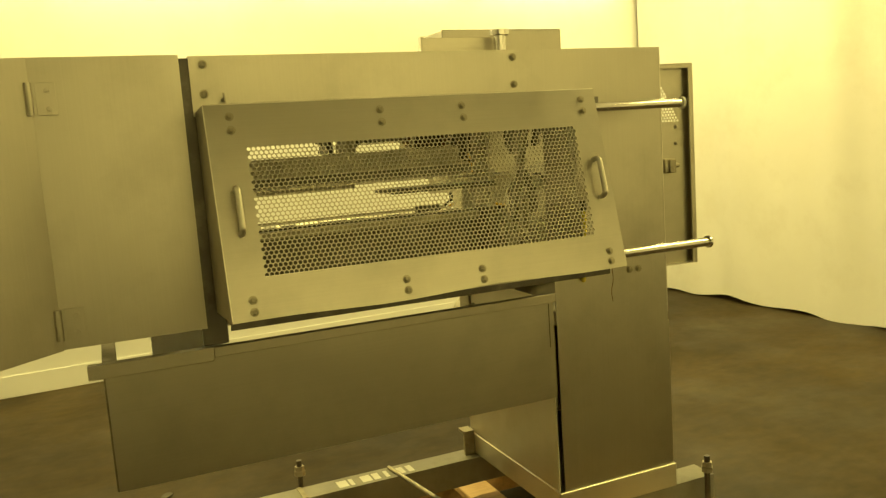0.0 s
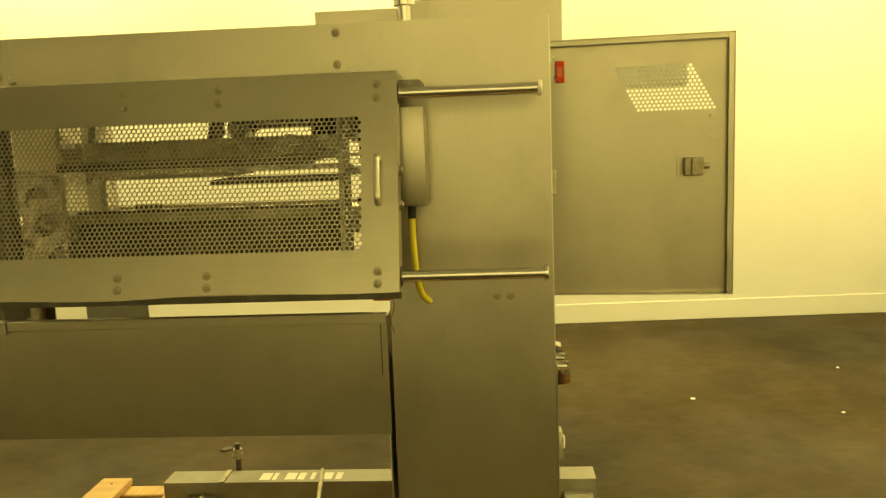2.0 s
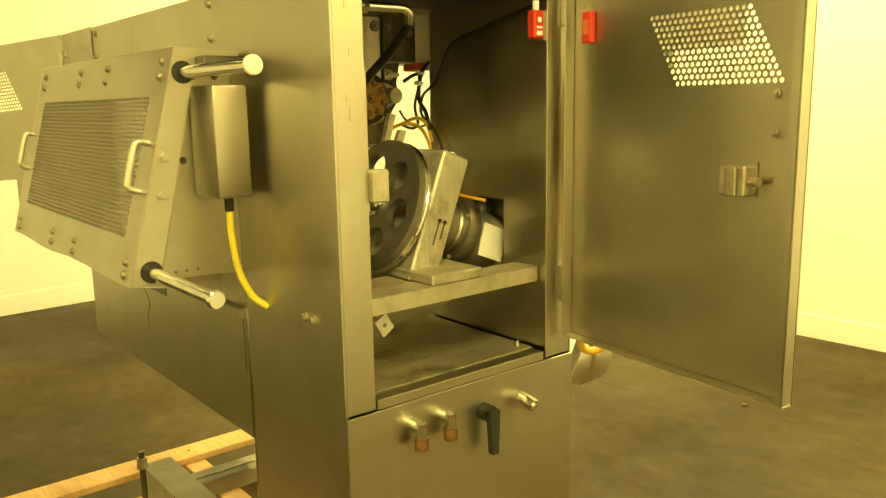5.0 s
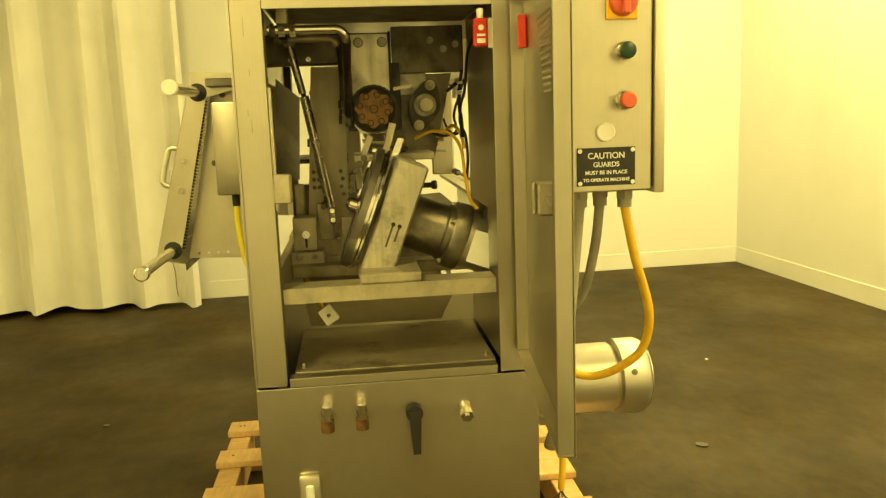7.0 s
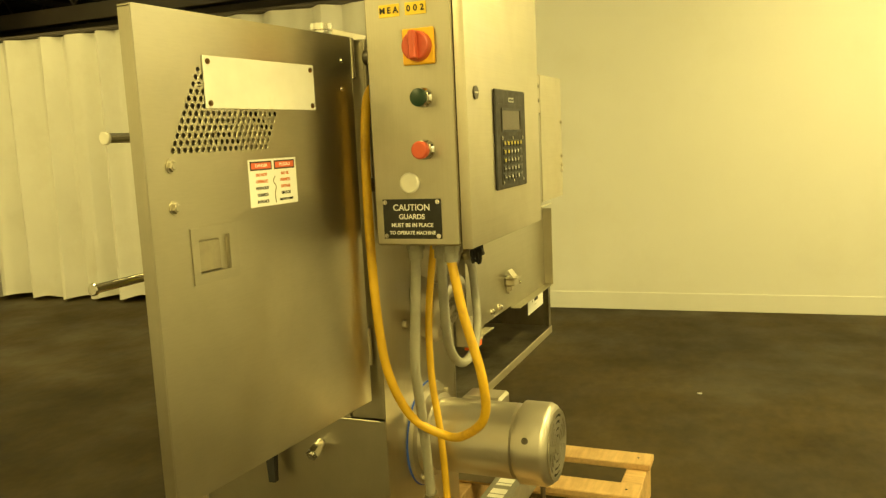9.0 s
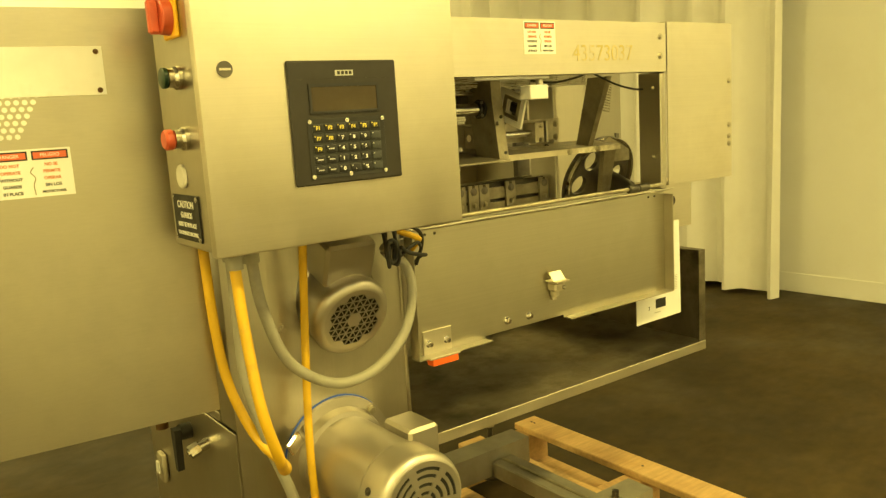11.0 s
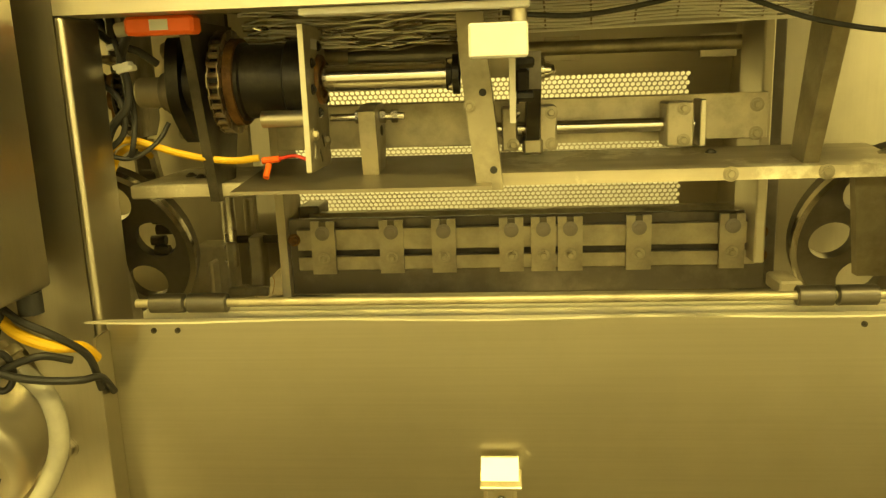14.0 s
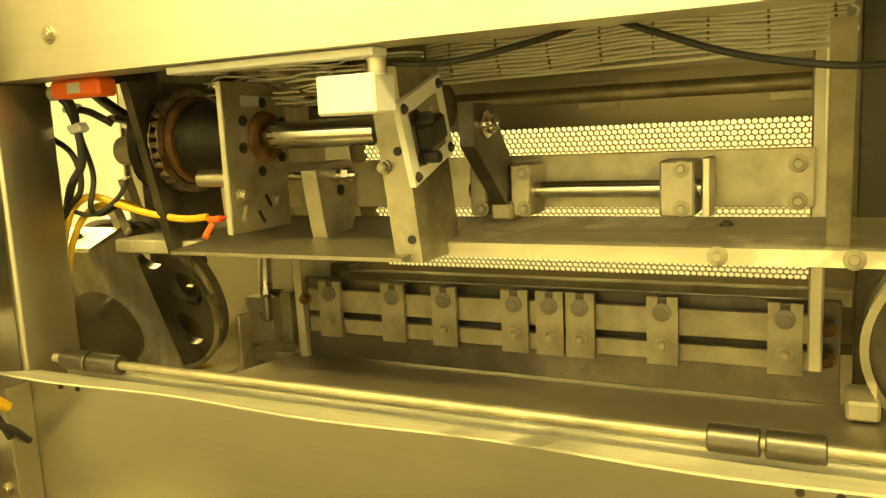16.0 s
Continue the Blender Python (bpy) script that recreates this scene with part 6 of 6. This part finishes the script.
part("inner_frame", holed(B(), rect(-0.0295, 0.0295, -0.0245, 0.0245), [rect(-0.018, 0.018, -0.016, 0.016)], 0.004, m4), DULL, sf)
part("bearing_body", box(B(), -0.026, 0.012, -0.012, 0.012, -0.014, -0.0005, 0.003, m4), BLACK, sf)
bolts("bolt", [m4 @ Vector((a, b, 0)) for a in (-0.036, 0.036) for b in (-0.031, 0.031)], (-1, 0, 0), DARK, sf, 0.0035, 0.003)
bolts("cap_screw", [m4 @ Vector((-0.022, b, -0.002)) for b in (-0.018, 0.018)], (-1, 0, 0), BLACK, sf, 0.0055, 0.016)
ln = part("link_arm", slab(B(), [(-0.786, 0.375, 1.305), (-0.786, 0.335, 1.305), (-0.786, 0.262, 1.225), (-0.786, 0.262, 1.195), (-0.786, 0.29, 1.195), (-0.786, 0.375, 1.265)], (-0.015, 0, 0)), DARK, MC)
bm = lathe(B(), (-0.801, 0.352, 1.285), (-1, 0, 0), [(0, 0.0130), (0.004, 0.0130), (0.005, 0.009), (0.010, 0.009)], 22)
part("washer", bm, POLISH, ln)
part("link_foot", box(B(), -0.806, -0.782, 0.262, 0.300, 1.186, 1.206, 0.003), DULL, ln)
bolts("bolt", [(-0.811, 0.352, 1.285)], (-1, 0, 0), POLISH, ln, 0.006, 0.005)
# cross plate with small shaft and its blocks
part("tie_bar", box(B(), -1.076, -0.50, 0.095, 0.105, 1.187, 1.206, 0.001), DARK, MC, "dark flat bar ahead of the plate")
part("cross_plate", box(B(), -1.084, -0.466, 0.238, 0.244, 1.194, 1.250, 0.001), PLATE, MC, "flat pale plate across the opening")
part("small_shaft", cyl(B(), (-0.750, 0.272, 1.216), (-0.988, 0.272, 1.216), 0.0085, 18), POLISH, MC, "short polished shaft")
for a, b in ((-0.757, -0.776), (-0.802, -0.823), (-0.952, -0.984)):
    cbk = part("clamp_block", box(B(), b, a, 0.2445, 0.292, 1.190, 1.243, 0.002), PLATE, MC)
    bolts("bolt", [((a + b) / 2 - 0.004, 0.292, zz) for zz in (1.198, 1.235)], PY, DULL, cbk, 0.0058, 0.004)
part("stop_plate", box(B(), -0.998, -0.991, 0.255, 0.292, 1.190, 1.245, 0.001), SATIN, MC)
bolts("bolt", [(-1.07, 0.244, 1.235), (-1.07, 0.244, 1.20)], PY, DULL, MC, 0.0065, 0.005)
ab = part("angle_bracket", slab(B(), [(-0.596, 0.366, 1.246), (-0.596, 0.350, 1.252), (-0.596, 0.300, 1.254), (-0.596, 0.288, 1.247), (-0.596, 0.287, 1.205), (-0.596, 0.306, 1.1685), (-0.596, 0.350, 1.1685), (-0.596, 0.355, 1.185)], (-0.019, 0, 0)), PLATE, MC, "shaped upright bracket")
bolts("hole", [(-0.6151, 0.322, 1.222)], (-1, 0, 0), BLACK, ab, 0.0045, 0.0008)
scw = part("adjust_screw", cyl(B(), (-0.558, 0.335, 1.239), (-0.645, 0.335, 1.239), 0.0042, 12), POLISH, MC, "threaded adjusting screw with two nuts")
for xx in (-0.5955, -0.6235, -0.6375):
    part("nut", cyl(B(), (xx, 0.335, 1.239), (xx + 0.0075, 0.335, 1.239), 0.0078, 6), POLISH, scw)
part("slant_post", slab(B(), [(-1.095, 0.289, 1.153), (-1.095, 0.330, 1.153), (-1.095, 0.409, 1.347), (-1.095, 0.343, 1.347)], (-0.0175, 0, 0)), DULL, MC, "slanting flat bar under the top")
part("lower_link", slab(B(), [(-1.15, 0.345, 1.159), (-1.195, 0.345, 1.159), (-1.215, 0.30, 1.03), (-1.18, 0.30, 1.03)], (0, -0.015, 0)), DULL, MC)
part("inner_post", box(B(), -1.0935, -1.080, 0.13, 0.229, 1.030, 1.40, 0.002), SATIN, MC)
part("right_plate", slab(B(), [(-1.18, 0.30, 1.17), (-1.22, 0.30, 1.19), (-1.30, 0.30, 1.15), (-1.30, 0.30, 1.12), (-1.20, 0.30, 1.12)], (0, -0.01, 0)), DULL, MC)
# lower rail with its row of clamps
for z0, z1 in ((1.050, 1.080), (1.0215, 1.0415)):
    part("clamp_rail", box(B(), -1.092, -0.470, 0.188, 0.197, z0, z1, 0.001), DULL, MC)
part("rail_backing", box(B(), -1.11, -0.455, 0.172, 0.180, 0.983, 1.092, 0.001), DARK, MC)
part("knife_bar", box(B(), -1.12, -0.47, 0.10, 0.12, 1.072, 1.090, 0.001), DULL, MC)
for cx in (-0.508, -0.603, -0.675, -0.767, -0.810, -0.846, -0.937, -1.059):
    w_ = 0.0165
    bm = slab(B(), [(cx - w_, 0.198, 1.018), (cx + w_, 0.198, 1.018), (cx + w_, 0.198, 1.092), (cx + 0.005, 0.198, 1.092), (cx + 0.005, 0.198, 1.068), (cx - 0.005, 0.198, 1.068), (cx - 0.005, 0.198, 1.092), (cx - w_, 0.198, 1.092)], (0, 0.006, 0))
    cp = part("slotted_clamp", bm, DULL, MC)
    bolts("bolt", [(cx, 0.204, 1.040)], PY, DULL, cp, 0.0062, 0.005)
    part("stud", lathe(B(), (cx, 0.2042, 1.076), PY, [(0, 0.0100), (0.002, 0.0100), (0.0025, 0.006), (0.004, 0.006)], 16), PULLEY, cp)
    # Dark block painting the shade inside the open notch.
    part("slot_filler", box(B(), cx - 0.0046, cx + 0.0046, 0.2005, 0.2035, 1.0685, 1.0915), OIL_SHADE, cp)
bolts("bolt", [(-1.098, 0.197, 1.066), (-1.098, 0.197, 1.034), (-0.466, 0.197, 1.066)], PY, RUST, MC, 0.0065, 0.008)
bm = slab(B(), [(-0.42, 0.482, 1.0), (-1.16, 0.482, 1.0), (-1.16, 0.168, 0.979), (-0.42, 0.168, 0.979)], (0, 0, -0.003))
part("drip_plate", bm, DRIP, MC, "dull sloping plate under the clamps")
part("inner_bracket", box(B(), -0.402, -0.384, 0.115, 0.150, 0.976, 1.062, 0.002), DULL, MC)
part("bracket_foot", box(B(), -0.412, -0.354, 0.153, 0.165, 0.976, 0.990, 0.002), DULL, MC)
part("knife_rod", cyl(B(), (-0.36, 0.13, 1.055), (-0.47, 0.13, 1.055), 0.006, 10), DARK, MC)
part("rest_block", box(B(), -1.145, -1.115, 0.17, 0.23, 0.985, 1.005, 0.003), PLATE, MC)
# wire mesh belt, hanging as a curtain of many cross wires
belt = part("mesh_belt", cyl(B(), (-1.106, 0.330, 1.333), (-0.735, 0.326, 1.327), 0.0016, 6), BRIGHT, MC, "sagging belt of fine steel wire mesh")


def sag(x, s):
    """s runs up the sheet, from its lower edge to the fold under the top."""
    lower = 1.333 - 0.0065 * max(0.0, (x + 0.93) / 0.2) + 0.0015 * math.sin(31 * x)
    y = 0.318 + 0.05 * s - 0.06 * s * s + 0.004 * math.sin(13 * x + 3 * s)
    return Vector((x, y, lower + 0.088 * s))


rnd = random.Random(8)
for k in range(1, 27):
    s = k / 26
    ph = rnd.uniform(0, 6.28)
    line = [sag(-1.106 + 0.0125 * i, s) + Vector((0, 0.0010 * math.sin(i * 1.57 + ph), 0.0005 * math.sin(i * 0.8 + ph) + rnd.uniform(-0.0003, 0.0003))) for i in range(31)]
    part("wire", tube(B(), None, 0.0014, 6, 1, line), BRIGHT, belt)
for i in range(8):
    x0 = -1.100 + 0.0487 * i
    line = [sag(x0 + 0.003 * math.sin(2.2 * j / 36 + i), j / 36) + Vector((0, 0.0022 * (-1) ** j, 0)) for j in range(37)]
    part("link", tube(B(), None, 0.0013, 5, 1, line), CHAIN, belt)
for k in range(6):
    a = sag(-1.106, 0.08 + 0.15 * k)
    part("end_loop", tube(B(), [a, a + Vector((-0.006, 0.001, 0.002)), a + Vector((-0.008, 0, 0.008)), a + Vector((-0.003, 0, 0.012))], 0.0013, 6, 4), BRIGHT, belt)
# the crumpled stretch of the belt over the shaft
for k in range(15):
    ph, z0 = rnd.uniform(0, 6.28), 1.316 + 0.0028 * k
    line = [Vector((-0.470 - 0.009 * i, 0.335 + 0.012 * math.sin(0.55 * i + ph) + 0.002 * k, z0 + 0.0011 * math.sin(0.9 * i + ph) + 0.0025 * math.sin(0.31 * i))) for i in range(31)]
    part("wire", tube(B(), None, 0.0013, 5, 1, line), BRIGHT if k % 4 else CHAIN, belt)
for i in range(26):
    a = Vector((-0.475 - 0.0105 * i + rnd.uniform(-0.004, 0.004), 0.352 + rnd.uniform(-0.01, 0.012), 1.322 + rnd.uniform(-0.004, 0.022)))
    d_, h_ = rnd.uniform(0.010, 0.020), rnd.uniform(-0.004, 0.005)
    part("loop", tube(B(), [a, a + Vector((-d_, 0.004, h_ * 0.4)), a + Vector((-d_ * 1.4, 0.003, h_)), a + Vector((-d_ * 0.5, -0.002, h_ * 1.3)), a + Vector((0.003, 0, h_ * 0.7))], 0.0013, 6, 4), POLISH, belt)
# cables in the opening
part("black_cable", tube(B(), [(-0.76, 0.49, 1.338), (-0.83, 0.49, 1.333), (-0.90, 0.49, 1.342), (-0.94, 0.487, 1.352)], 0.0024, 10), RUBBER, MC)
part("black_cable", tube(B(), [(-0.955, 0.485, 1.354), (-0.99, 0.487, 1.340), (-1.04, 0.49, 1.322), (-1.10, 0.49, 1.310), (-1.145, 0.48, 1.309)], 0.0024, 10), RUBBER, MC)
sw = part("safety_switch", box(B(), -0.468, -0.400, 0.478, 0.502, 1.330, 1.3475, 0.003), ORANGE, MC, "orange-red safety switch under the top panel")
part("label", box(B(), -0.444, -0.426, 0.5022, 0.5028, 1.334, 1.344), LABEL, sw)
part("gland", cyl(B(), (-0.400, 0.49, 1.338), (-0.388, 0.49, 1.336), 0.007, 12), CONDUIT, sw)
part("black_cable", tube(B(), [(-0.398, 0.49, 1.336), (-0.388, 0.472, 1.330), (-0.374, 0.455, 1.318), (-0.369, 0.45, 1.305), (-0.373, 0.45, 1.285), (-0.370, 0.45, 1.262), (-0.350, 0.45, 1.239), (-0.332, 0.448, 1.200)], 0.0046, 10), RUBBER, MC)
part("black_cable", tube(B(), [(-0.338, 0.452, 1.345), (-0.352, 0.452, 1.335), (-0.366, 0.450, 1.324), (-0.384, 0.442, 1.318), (-0.396, 0.425, 1.305)], 0.0040, 10), RUBBER, MC)
for tx, tz in ((-0.3665, 1.3235), (-0.371, 1.3035), (-0.374, 1.300)):
    part("cable_tie", box(B(), -0.009, 0.009, -0.0062, 0.0062, -0.0028, 0.0028, 0.001, pose(tx, 0.4505, tz, 0, 12, 0)), WHITE, MC, "white cable tie")
part("yellow_cable", tube(B(), [(-0.330, 0.452, 1.175), (-0.338, 0.446, 1.208), (-0.348, 0.436, 1.224), (-0.362, 0.428, 1.226), (-0.382, 0.420, 1.218), (-0.405, 0.411, 1.209), (-0.43, 0.402, 1.202), (-0.46, 0.395, 1.198), (-0.487, 0.392, 1.2)], 0.004, 10), YELLOW, MC)
part("black_wire", tube(B(), [(-0.340, 0.444, 1.212), (-0.356, 0.436, 1.207), (-0.372, 0.428, 1.212), (-0.388, 0.420, 1.226), (-0.398, 0.415, 1.243)], 0.0026, 8), RUBBER, MC)
bm = cyl(B(), (-0.492, 0.395, 1.197), (-0.512, 0.398, 1.199), 0.0038, 10)
cyl(bm, (-0.500, 0.400, 1.193), (-0.499, 0.412, 1.180), 0.0035, 10)
part("wire_nut", bm, ORANGE, MC, "bright orange wire connectors")
part("red_wire", tube(B(), [(-0.512, 0.398, 1.199), (-0.53, 0.40, 1.202), (-0.55, 0.398, 1.194)], 0.002, 6), RED, MC)
# vent pipe on the top
bm = lathe(B(), (-0.31, 0.27, TOP), PZ, [(0, 0.016), (0.070, 0.016), (0.072, 0.026), (0.085, 0.026)], 20)
part("breather", bm, POLISH, MC)
part("top_plate", box(B(), -0.525, -0.30, 0.30, 0.303, TOP + 0.0005, 1.535, 0.001), SATIN, MC)

for x0, zz in ((-0.868, 1.325), (-0.868, 1.303), (-1.084, 1.323), (-1.084, 1.301)):
    part("stop_tab", box(B(), x0, x0 + 0.05, 0.092, 0.096, zz - 0.006, zz + 0.005, 0.001), PLATE, MC)
part("greasy_plate", box(B(), -0.425, -0.418, 0.285, 0.38, 1.30, 1.3715, 0.001), GREASY, MC)
